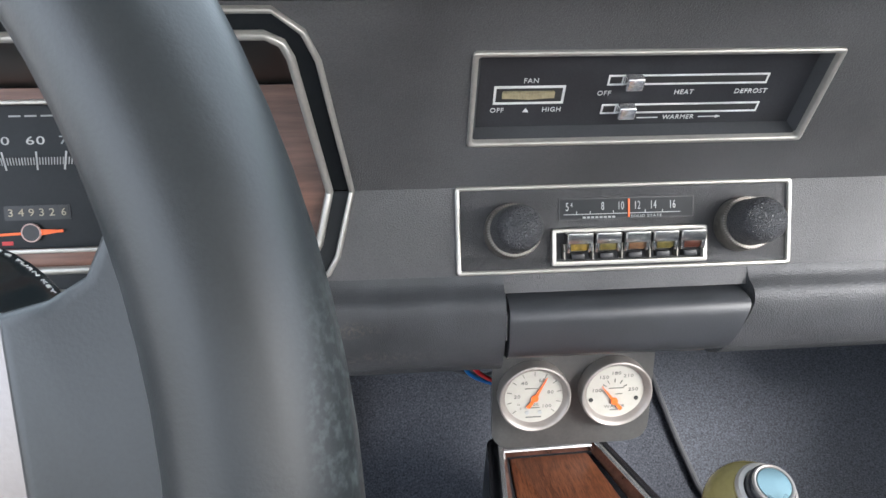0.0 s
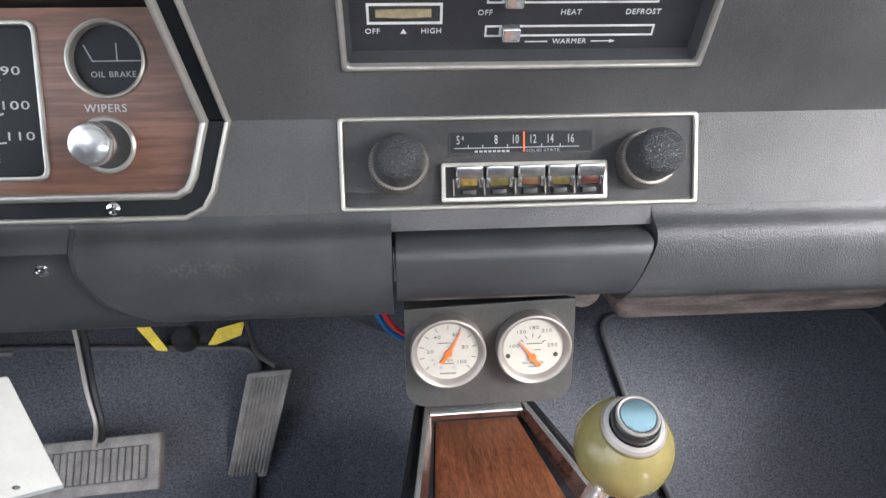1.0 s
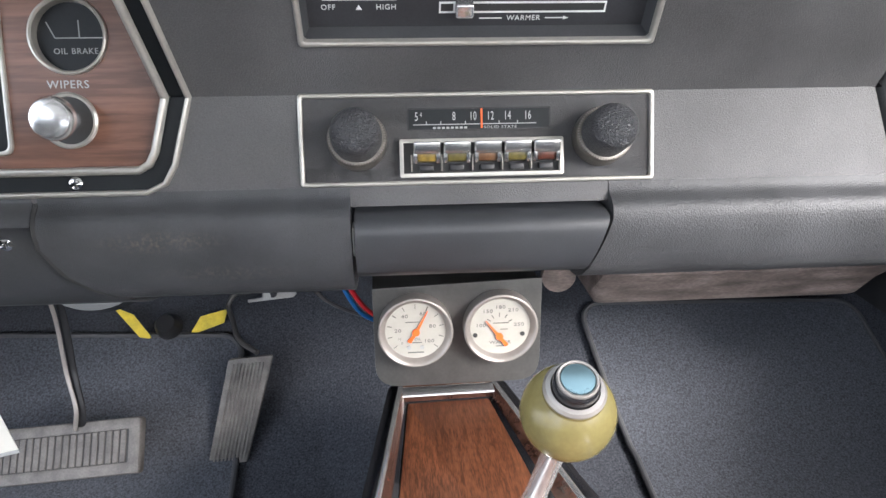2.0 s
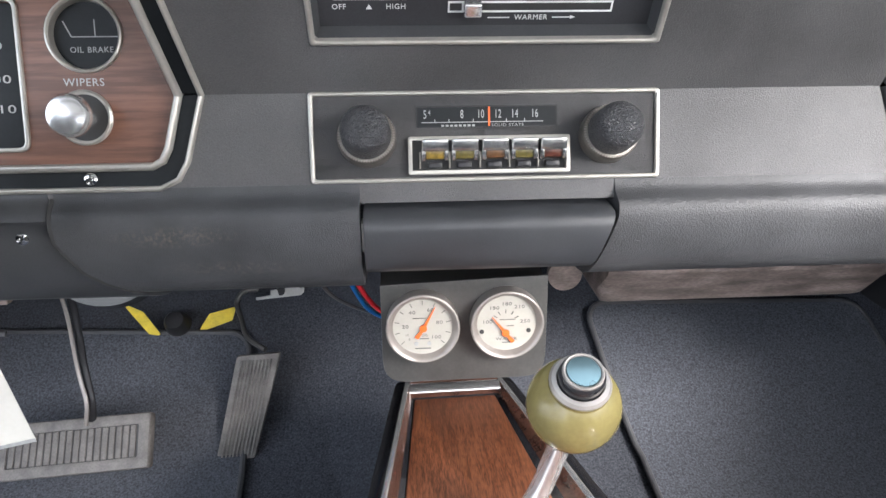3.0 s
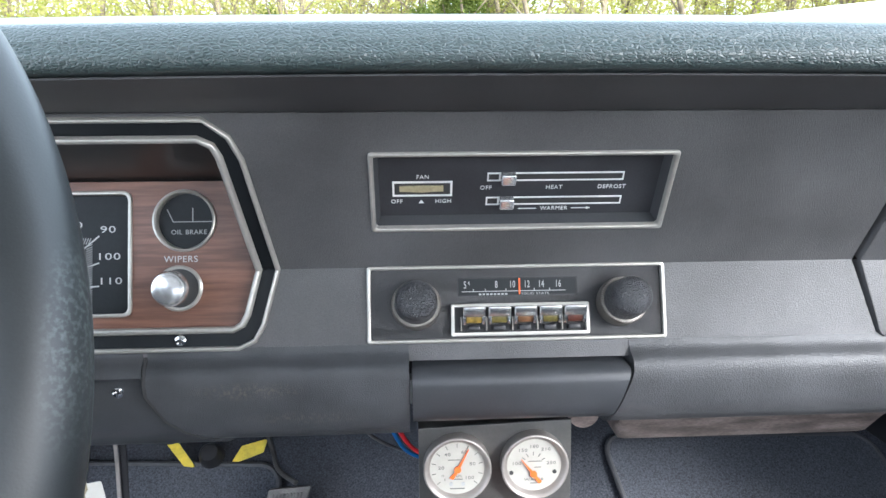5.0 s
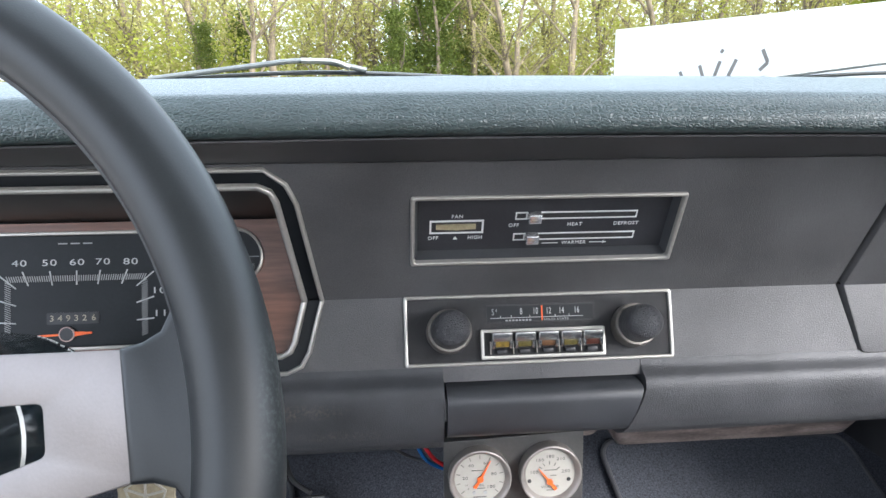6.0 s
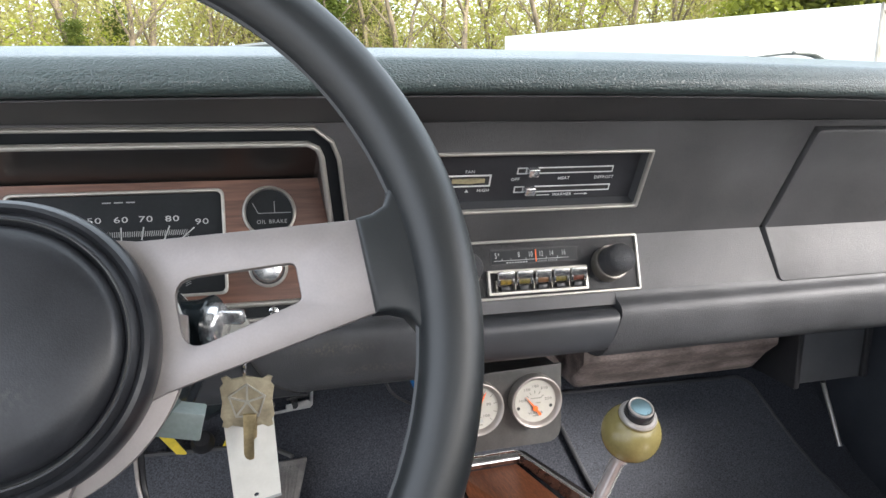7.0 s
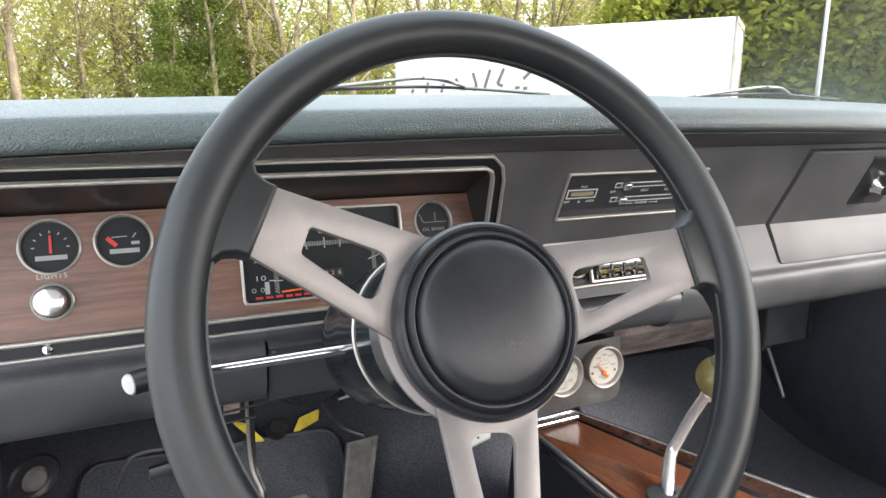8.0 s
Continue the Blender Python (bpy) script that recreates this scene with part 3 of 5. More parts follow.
part("door_side", box(0.1086, 0.1098, 0.389, 0.400, 0.703, 0.7225, 0.0004), CAPM, ash, "bare metal edge of the door")
part("rear_frame", box(0.107, 0.276, 0.41, 0.46, 0.692, 0.7335, 0.002), BLACKM, ash)

# glove box door, folded along the crease
glove = thing("glove_box_door", (0.67, 0.40, 0.76), "closed black glove box door with a bright lock", "glove box")
gu = rounded([(GX0, 0.0), (GX1, 0.0), (GX1, 0.1165), (GX0 + 0.0100, 0.1165)], [0, 0, 0.006, 0.006])
gl = rounded([(GX0 + 0.0125, -0.0600), (GX1, -0.0600), (GX1, 0.0), (GX0, 0.0)], [0.007, 0.007, 0, 0])
part("door_panel", join(placed(plate(gu, [], -0.008, 0.003, 0.0015), UC), placed(plate(gl, [], -0.008, 0.003, 0.0015), LC)), DASH, glove)
lockm = on_upper(0.6452, 0.856)
recess = part("lock_plate", placed(plate(rounded(rect(0.080, 0.080, 0.0, 0.003), 0.004), [], 0.0025, 0.0036, 0.0006), lockm), BLACKM, glove, "dark plate round the lock")
part("plate_lip", placed(plate(rounded(rect(0.082, 0.0022, 0.0, 0.0435), 0.0008), [], 0.003, 0.0045), lockm), SATIN, recess)
part("lock", placed(lathe([(0.0, 0.004), (0.0165, 0.004), (0.0165, 0.007), (0.0145, 0.010), (0.0125, 0.018), (0.0115, 0.022), (0.006, 0.023), (0.0, 0.0232)], 28), lockm), CHROME, glove, "chrome push-button lock")

# ---- instrument cluster ----
cluster = thing("instrument_cluster", (XC, 0.43, 0.745), "instrument cluster with woodgrain face and bright double trim", "gauge cluster")


def strip_loop(u, l, lift, wide, high):
    """A bright strip that follows the outline across the dash's crease."""
    out = []
    for M, side in ((UC, u), (LC, l)):
        path = [*side, *mirrored(side)]
        bm = bmesh.new()
        rows = []
        for i, p in enumerate(path):
            a, c = path[max(0, i - 1)], path[min(len(path) - 1, i + 1)]
            d = Vector((c[0] - a[0], c[1] - a[1])).normalized()
            if i in (0, len(path) - 1):
                d = Vector((0, 1)) if (M is UC) == (i == 0) else Vector((0, -1))
            n = Vector((-d.y, d.x)) * wide / 2
            prof = ((-1, 0), (-0.75, 0.75), (-0.3, 1), (0.3, 1), (0.75, 0.75), (1, 0))
            rows.append([bm.verts.new(M @ Vector((p[0] + n.x * k, p[1] + n.y * k, lift + high * h))) for k, h in prof])
        for a, b in zip(rows, rows[1:]):
            for k in range(5):
                bm.faces.new((a[k], a[k + 1], b[k + 1], b[k]))
        out.append(bm)
    return join(*out)


part("outer_trim", strip_loop(outer_u, outer_l, 0.0, 0.0038, 0.0030), TRIM, cluster, "bright outer trim strip", smooth=60)
part("inner_trim", strip_loop(inner_u, inner_l, 0.0, 0.0052, 0.0036), TRIM, cluster, "bright inner trim strip", smooth=60)
ringu = [*outer_u, *mirrored(outer_u), *reversed([*inner_u, *mirrored(inner_u)])]
ringl = [*outer_l, *mirrored(outer_l), *reversed([*inner_l, *mirrored(inner_l)])]
part("surround", join(placed(plate(ringu, [], -0.006, -0.0015), UC), placed(plate(ringl, [], -0.006, -0.0015), LC)), GLOSS, cluster, "glossy black surround between the trims")
front = [UC @ Vector((x, y, -0.001)) for x, y in [*inner_u, *mirrored(inner_u)]] + \
        [LC @ Vector((x, y, -0.001)) for x, y in reversed([*inner_l, *mirrored(inner_l)])]
WT = 0.864  # top of the woodgrain
WM = on_wood(0, 0.757)


def at_wood(p):
    z = min(p.z, WT)
    return Vector((p.x, 0.412 + 0.26 * (z - 0.757), z))


bm = bmesh.new()
fa = [bm.verts.new(p) for p in front]
fb = [bm.verts.new(at_wood(p) + Vector((0, 0.004, 0))) for p in front]
for i in range(len(fa)):
    j = (i + 1) % len(fa)
    if (fa[i].co - fa[j].co).length > 1e-6:
        bm.faces.new((fa[i], fa[j], fb[j], fb[i]))
part("hood_wall", bm, HOODW, cluster, "dark hood walls sloping in to the dials", smooth=20)
wl = WM.inverted()
face2d = []
for p in front:
    q = wl @ at_wood(p)
    if not face2d or (Vector(face2d[-1]) - Vector((q.x, q.y))).length > 1e-4:
        face2d.append((q.x, q.y))
face2d = [p for i, p in enumerate(face2d) if not (abs(p[1] - (WT - 0.757) * 1.0332) < 1e-4 and abs(face2d[i - 1][1] - p[1]) < 1e-4 and abs(face2d[(i + 1) % len(face2d)][1] - p[1]) < 1e-4)]


def wl2(x, z):
    return x, (z - 0.757) * 1.0332


SPX0, SPX1, SPZ0, SPZ1 = -0.2665, -0.0985, 0.7690, 0.8550
sp_c = wl2((SPX0 + SPX1) / 2, (SPZ0 + SPZ1) / 2)
sp_w, sp_h = SPX1 - SPX0, (SPZ1 - SPZ0) * 1.0332
sp_hole = rounded(rect(sp_w, sp_h, *sp_c), 0.005)
small = [(-0.0580, 0.8355, 0.0215), (-0.4286, 0.8365, 0.0232), (-0.3694, 0.8375, 0.0232), (-0.3102, 0.8375, 0.0232)]
holes = [sp_hole] + [circle(r, 36, *wl2(x, z)) for x, z, r in small]
part("wood_panel", placed(plate(face2d, holes, -0.006, 0.0), WM), WOODC, cluster, "reddish-brown woodgrain face panel")
part("cluster_back", placed(plate(rect(0.5, 0.112, XC, 0.053), [], -0.014, -0.0065), WM), GLOSS, cluster)

# speedometer
sp = part("speedometer", placed(plate(rounded(rect(sp_w, sp_h, *sp_c), 0.005), [], -0.0063, -0.0052), WM), GLOSS, cluster, "black rectangular speedometer with white numerals")
part("frame_trim", placed(plate(rounded(rect(sp_w + 0.005, sp_h + 0.005, *sp_c), 0.007), [rounded(rect(sp_w - 0.0005, sp_h - 0.0005, *sp_c), 0.005)], -0.001, 0.0022, 0.0008), WM), TRIM, sp, "bright frame")
SM = shift(WM, 0, 0, -0.0050)
numerals = [("10", -0.250, 0.7917), ("20", -0.250, 0.8095), ("30", -0.2500, 0.8286), ("40", -0.2257, 0.8338), ("50", -0.2029, 0.8338), ("60", -0.1819, 0.8338),
            ("70", -0.1621, 0.8338), ("80", -0.1406, 0.8334), ("90", -0.1162, 0.8300), ("100", -0.1158, 0.8103), ("110", -0.1145, 0.7925)]
part("numerals", join(*[words(t, 0.0072, shift(SM, *wl2(x, z)), wide=1.55) for t, x, z in numerals]), DIMPRINT, sp)
ticks = []
for i in range(61):
    x = -0.2345 + 0.1050 * i / 60
    lean = (x + 0.182) * 0.06
    ticks.append(bar(*wl2(x - lean * 0.3, 0.8195), *wl2(x + lean * 0.3, 0.8240), 0.0006, SM))
for i in range(26):
    z = 0.8185 - 0.0415 * i / 25
    for sgn in (-1, 1):
        ticks.append(bar(*wl2(-0.182 + sgn * 0.0500, z - 0.001), *wl2(-0.182 + sgn * 0.0545, z + 0.001), 0.0005, SM))
part("scale_ticks", join(*ticks), GREY, sp, kind="stuff")
major = [(-0.2207, 0.5), (-0.2014, 0.22), (-0.1820, 0.0), (-0.1650, -0.22), (-0.1455, -0.5)]
marks = [bar(*wl2(x + k * 0.004, 0.8165), *wl2(x - k * 0.005, 0.8275), 0.0010, SM) for x, k in major]
for z, k in ((0.8195, 0.010), (0.8035, 0.004), (0.7885, 0.001)):
    for sgn in (-1, 1):
        marks.append(bar(*wl2(-0.182 + sgn * 0.0460, z - k * 0.5), *wl2(-0.182 + sgn * 0.0595, z + k * 0.6), 0.0010, SM))
part("scale_marks", join(*marks), DIMPRINT, sp)
odo = part("odometer", placed(plate(rounded(rect(0.0400, 0.0092, *wl2(-0.1848, 0.7908)), 0.001), [], 0, 0.0005), SM), BLACKM, sp, "odometer window with white figures")
part("figures", join(*[words(c, 0.0066, shift(SM, wl2(-0.2007 + 0.0062 * i, 0)[0], wl2(0, 0.7908)[1], 0.0008), wide=1.15) for i, c in enumerate("34932")]), CREAM, odo)
part("tenths", join(placed(plate(rect(0.0055, 0.0082, *wl2(-0.1687, 0.7908)), [], 0.0005, 0.0008), SM)), INK, odo)
part("tenths_figure", words("6", 0.0066, shift(SM, *wl2(-0.1687, 0.7908), 0.0011)), CREAM, odo)
part("needle", join(bar(*wl2(-0.2300, 0.7770), *wl2(-0.1700, 0.7795), 0.0016, SM, 0.001, 0.0018), placed(plate([wl2(-0.1850, 0.7768), wl2(-0.1765, 0.7780), wl2(-0.1690, 0.7795), wl2(-0.1765, 0.7804), wl2(-0.1850, 0.7808)], [], 0.001, 0.0020), SM)), ORANGE, sp, "orange needle resting low")
hubcap = part("needle_hub", placed(plate(circle(0.0052, 28), [], 0.0012, 0.0024), shift(SM, *wl2(-0.1890, 0.7788))), BLACKM, sp, "dark needle hub")
part("hub_ring", placed(plate(circle(0.0060, 28), [circle(0.0051, 28)], 0.0012, 0.0027, 0.0003), shift(SM, *wl2(-0.1890, 0.7788))), PINKRING, hubcap, "thin pale pink ring")
part("red_legend", join(*[bar(*wl2(-0.256 + 0.010 * i, 0.7730), *wl2(-0.256 + 0.010 * i + 0.007, 0.7730), 0.0022, SM) for i in range(3)],
                        *[bar(*wl2(-0.226 + 0.009 * i, 0.7725), *wl2(-0.226 + 0.009 * i + 0.0065, 0.7725), 0.0024, SM) for i in range(3)]), REDM, sp)
part("maker_print", join(*[bar(*wl2(-0.196 + 0.0095 * i, 0.8485), *wl2(-0.196 + 0.0095 * i + 0.007, 0.8485), 0.0010, SM) for i in range(3)]), GREY, sp)
part("icons", join(*[placed(plate(circle(0.0022, 12, *wl2(-0.2570 + 0.0085 * i, 0.7805)), [circle(0.0015, 12, *wl2(-0.2570 + 0.0085 * i, 0.7805))], 0, 0.0004), SM) for i in range(2)],
                   bar(*wl2(-0.2440, 0.776), *wl2(-0.2440, 0.788), 0.0045, SM)), GREY, sp)

for k, (x, z, r) in enumerate(small):
    gm = shift(WM, *wl2(x, z), 0)
    g = part("gauge", placed(plate(circle(r, 40), [], -0.0062, -0.0050), gm), GLOSS, cluster, ("black warning-light window", "black ammeter dial with a red needle", "black fuel dial with a red zone", "black temperature dial with a red needle")[k])
    part("gauge_ring", placed(lathe([(r - 0.0008, -0.005), (r - 0.0006, 0.0012), (r + 0.0004, 0.0024), (r + 0.0016, 0.0020), (r + 0.0022, -0.0005)], 44), gm), TRIM, g, "bright ring")
    fm = shift(gm, 0, 0, -0.0049)
    if k == 0:
        part("print", join(bar(-0.010, -0.0005, 0.019, -0.0005, 0.0006, fm), bar(-0.010, -0.0005, -0.0145, 0.009, 0.0006, fm), bar(0.0045, -0.0005, 0.0045, 0.010, 0.0006, fm)), GREY, g)
        part("lettering", join(words("OIL", 0.0050, shift(fm, -0.0075, -0.0085)), words("BRAKE", 0.0050, shift(fm, 0.0070, -0.0085))), GREY, g)
    elif k in (1, 3):
        part("print", join(*[bar(0.0125 * math.cos(a), 0.0125 * math.sin(a), 0.0150 * math.cos(a), 0.0150 * math.sin(a), 0.0010, fm) for a in [radians(d) for d in range(0, 181, 30)]]), GREY, g)
        part("legend_bar", bar(-0.0125, -0.0095, 0.0125, -0.0095, 0.0042, fm), GREY, g)
        part("needle", bar(0, -0.0055, 0.0003, 0.0105, 0.0022, fm, 0.001, 0.002), REDM, g, "red needle")
    else:
        part("print", join(bar(-0.010, 0.004, 0.003, 0.0045, 0.0008, fm), bar(0.0075, 0.003, 0.0105, 0.007, 0.0010, fm), bar(0.006, -0.002, 0.0130, -0.002, 0.0030, fm)), GREY, g)
        part("legend_bar", bar(-0.0125, -0.0090, 0.0125, -0.0090, 0.0042, fm), GREY, g)
        part("red_zone", bar(-0.0140, 0.004, -0.0065, -0.004, 0.0040, fm), REDM, g)

for x, z, label, lz in ((-0.0616, 0.7866, "WIPERS", 0.8074), (-0.4299, 0.7895, "LIGHTS", 0.8112)):
    km = shift(WM, *wl2(x, z), 0)
    k = part("pull_knob", placed(lathe([(0.0, 0.026), (0.008, 0.0258), (0.0112, 0.0248), (0.0128, 0.0225), (0.0130, 0.0190), (0.0105, 0.0165), (0.0075, 0.014), (0.0070, 0.0), (0.0, 0.0)], 36), km), EDGE, cluster, "domed chrome knob")
    part("knob_ring", placed(lathe([(0.0170, -0.001), (0.0172, 0.0014), (0.0160, 0.0024), (0.0146, 0.0018), (0.0142, -0.001)], 40), km), TRIM, k)
    part("knob_well", placed(plate(circle(0.0145, 32), [], -0.0005, 0.0006), km), INK, k)
    part("knob_label", words(label, 0.0068, shift(WM, *wl2(x + 0.001, lz), 0.0002), wide=1.0), DIMPRINT, cluster)
for x in (-0.0590, -0.436):
    sm = shift(LC, x, (0.7545 - 0.8) * 1.044 - 0.0035, -0.0012)
    s = part("screw", placed(lathe([(0.0, 0.0), (0.0042, 0.0), (0.0040, 0.0014), (0.002, 0.0024), (0.0, 0.0026)], 16), sm), CHROME, cluster, "small chrome screw")
    part("slot", join(bar(-0.0024, 0, 0.0024, 0, 0.0009, shift(sm, 0, 0, 0.0020), 0, 0.0008), bar(0, -0.0024, 0, 0.0024, 0.0009, shift(sm, 0, 0, 0.0020), 0, 0.0008)), INK, s)

# ---- heater controls ----
heater = thing("heater_control_panel", (0.192, 0.392, 0.83), "black heater control panel with white lettering and bright bezel", "heater controls")
BZ = shift(on_upper(0.1888, 0.8594), 0, 0, -0.002)
part("bezel", placed(plate(rounded(rect(0.2117, 0.0643), 0.003), [rounded(rect(0.2050, 0.0576), 0.002)], -0.001, 0.0042, 0.0015, 3), BZ), TRIM, heater, "bright rectangular bezel")
part("well", bridge(rect(0.2056, 0.0582), rect(0.1990, 0.0512), BZ, 0.0005, -0.0090), SATIN, heater)
part("face", placed(plate(rect(0.2000, 0.0520), [], -0.0110, -0.0085), BZ), FACEM, heater, "black control face")
FM = shift(on_upper(0.1906, 0.8592), 0, -0.0036, -0.0104)


def outline(x0, y0, x1, y1, w, m, z1=0.0006):
    cx, cy = (x0 + x1) / 2, (y0 + y1) / 2
    return placed(plate(rect(x1 - x0 + w, y1 - y0 + w, cx, cy), [rect(x1 - x0 - w, y1 - y0 - w, cx, cy)], 0, z1), m)


fan = part("fan_switch", outline(-0.0915, -0.0047, -0.0505, 0.0063, 0.0014, FM), WHITE, heater, "fan thumbwheel in a white-lined slot")
part("slot", placed(plate(rect(0.039, 0.0094, -0.071, 0.0008), [], 0, 0.0003), FM), INK, fan)
part("thumbwheel", join(*[placed(box(-0.0008, 0.0008, -0.0016, 0.0024, 0, 0.0032 - abs(i - 8) * 0.00018), shift(FM, -0.0860 + 0.0018 * i, 0.0012, 0.0002)) for i in range(17)],
                        placed(box(-0.016, 0.015, -0.0016, 0.0022, 0, 0.0020), shift(FM, -0.0712, 0.0012, 0.0002))), WHEELB, fan, "beige ribbed thumbwheel")
for y, x1 in ((0.0100, 0.0718), (-0.0101, 0.0732)):
    s = part("slider", join(outline(-0.0248, y - 0.0029, x1, y + 0.0029, 0.0010, FM), bar(-0.0165, y - 0.003, -0.0165, y + 0.003, 0.0010, FM, 0, 0.0006)), WHITE, heater, "horizontal slide control")
    part("slot", placed(plate(rect(x1 + 0.0238, 0.0046, (x1 - 0.0248) / 2, y), [], 0, 0.0003), FM), INK, s)
    part("slider_knob", placed(box(-0.0053, 0.0053, -0.0043, 0.0043, 0.0006, 0.0075, 0.0014, 3), shift(FM, -0.0108, y + 0.0006)), EDGE, s, "bright slide knob")
lettering = [("FAN", -0.0708, 0.0103), ("OFF", -0.0893, -0.0098), ("HIGH", -0.0560, -0.0098), ("OFF", -0.0259, 0.0010), ("HEAT", 0.0231, 0.0010), ("DEFROST", 0.0649, 0.0010), ("WARMER", 0.0250, -0.0170)]
for t, x, y in lettering:
    part("word", words(t, 0.0045, shift(FM, x, y, 0.0002), wide=1.0), WHITE, heater)
part("arrow_tail", bar(-0.0012, -0.0170, 0.0120, -0.0170, 0.0005, FM), WHITE, heater)
part("arrow_shaft", bar(0.0380, -0.0170, 0.0490, -0.0170, 0.0005, FM), WHITE, heater)
part("arrow_head", placed(plate([(0.0490, -0.0180), (0.0520, -0.0170), (0.0490, -0.0160)], [], 0, 0.0005), FM), WHITE, heater)
part("pointer", placed(plate([(-0.0735, -0.0112), (-0.0700, -0.0112), (-0.0718, -0.0084)], [], 0, 0.0005), FM), WHITE, heater)

# ---- radio ----
radio = thing("car_radio", (0.1915, 0.405, 0.745), "push-button car radio with two black knobs and bright frame", "radio")
RM = shift(on_lower(0.1907, 0.7726), 0, 0, -0.0035) @ Matrix.Diagonal((1.010, 0.980, 1.0, 1.0))
part("faceplate", placed(plate(rounded(rect(0.2190, 0.0550), 0.003), [], -0.001, 0.0035), RM), FACEM, radio, "black faceplate")
part("bezel", placed(plate(rounded(rect(0.2245, 0.0590, 0, 0.0003), 0.003), [rounded(rect(0.2186, 0.0532, 0, 0.0003), 0.0015)], 0.0, 0.0060, 0.0012), RM), TRIM, radio, "bright rectangular frame")
PM = shift(RM, 0, 0, 0.0036)
KNOB = mat("knob_leather_grain", (0.046, 0.047, 0.051), 0.40, bump=0.9, bump_scale=520, kind="leather", var=0.15, relief=0.0006)
for x, y in ((-0.0760, -0.0008), (0.0778, -0.0008)):
    km = shift(PM, x, y) @ Matrix.Rotation(radians(-9), 4, "X")  # the shafts point slightly up
    k = part("knob", placed(lathe([(0.0, 0.0365), (0.005, 0.0363), (0.0095, 0.0352), (0.0128, 0.0330), (0.0144, 0.0300), (0.0150, 0.0255), (0.0156, 0.0115), (0.0, 0.0115)], 40), km), KNOB, radio, "black grained tuning knob", smooth=60)
    part("knob_skirt", placed(lathe([(0.0, 0.0), (0.0184, -0.003), (0.0184, 0.0080), (0.0180, 0.0104), (0.0170, 0.0116), (0.0150, 0.0118)], 40), km), KNURL, k, "dull bronze skirt")
    part("knurled_ring", placed(join(*[placed(box(-0.0003, 0.0003, 0.0164, 0.0176, 0.0104, 0.0120), Matrix.Rotation(2 * math.pi * i / 64, 4, "Z")) for i in range(64)]), km), BEZEL, k, kind="stuff")
dial = part("tuning_dial", outline(-0.0445, 0.0062, 0.0452, 0.0195, 0.0008, PM, 0.0005), BLACKM, radio, "black tuning dial with white numbers")
part("dial_face", placed(plate(rect(0.0890, 0.0128, 0.00035, 0.01285), [], 0, 0.0003), PM), GLOSS, dial)
part("numbers", join(words("5", 0.0078, shift(PM, -0.0392, 0.0142, 0.0005), wide=0.6), words("4", 0.0042, shift(PM, -0.0364, 0.0155, 0.0005), wide=0.7),
                     *[words(t, 0.0078, shift(PM, x, 0.0142, 0.0005), wide=0.55) for t, x in (("8", -0.0157), ("10", -0.0037), ("12", 0.0073), ("14", 0.0181), ("16", 0.0310))]), DIMPRINT, dial)
part("scale_line", join(bar(-0.0415, 0.0093, 0.0365, 0.0093, 0.0005, PM), *[bar(x, 0.0093, x, 0.0113, 0.0005, PM) for x in (-0.0330, -0.0240, -0.0085, 0.0020, 0.0128, 0.0245)]), DIMPRINT, dial)
part("station_needle", bar(0.0016, 0.0066, 0.0016, 0.0190, 0.0011, PM, 0.0005, 0.0012), ORANGE, dial, "orange tuning needle")
part("small_print", join(words("SOLID STATE", 0.0026, shift(PM, 0.0135, 0.0071, 0.0006), wide=1.25), *[bar(-0.0290 + 0.0028 * i, 0.0071, -0.0271 + 0.0028 * i, 0.0071, 0.0013, PM, 0.0005, 0.0008) for i in range(8)]), GREY, dial)
bf = part("button_frame", placed(plate(rounded(rect(0.1030, 0.0245, 0.0012, -0.0122), 0.0015), [rect(0.0982, 0.0196, 0.0012, -0.0120)], 0.0, 0.0050, 0.0008), PM), TRIM, radio, "bright frame round the push buttons")
part("button_well", placed(plate(rect(0.0984, 0.0198, 0.0012, -0.0120), [], 0.0, 0.0004), PM), INK, bf)
for i, x in enumerate((-0.0336, -0.0149, 0.0043, 0.0229, 0.0412)):
    # a chrome cap that leans out towards its top and frames a small coloured window
    cap = join(box(-0.0084, 0.0084, -0.0100, -0.0022, 0.0006, 0.0116, 0.0014, 3), box(-0.0084, -0.0056, -0.0158, -0.0080, 0.0006, 0.0110, 0.0008),
               box(0.0056, 0.0084, -0.0158, -0.0080, 0.0006, 0.0110, 0.0008))
    for v in cap.verts:
        v.co.z += (v.co.y + 0.0068) * 0.30 if v.co.z > 0.006 else 0.0
    b = part("push_button", placed(cap, shift(PM, x, 0)), CAPCHROME, radio, "chrome-capped station button", smooth=25)
    pane = box(-0.0057, 0.0057, -0.0146, -0.0095, 0.0006, 0.0094, 0.0008)
    for v in pane.verts:
        v.co.z += (v.co.y + 0.0068) * 0.30 if v.co.z > 0.006 else 0.0
    part("button_window", placed(pane, shift(PM, x, 0)), (AMBERM, OLIVEM, BROWNB, OLIVEM, REDBROWN)[i], b, ("amber", "olive-yellow", "orange-brown", "olive-yellow", "red-brown")[i] + " window in the cap")
    part("button_slide", placed(box(-0.0044, 0.0044, -0.0205, -0.0165, 0.0006, 0.0060, 0.0006), shift(PM, x, 0)), BLACKM, b)
    part("button_guide", placed(box(-0.0098, -0.0090, -0.0205, -0.0100, 0.0006, 0.0070), shift(PM, x, 0)), KNURL, b)

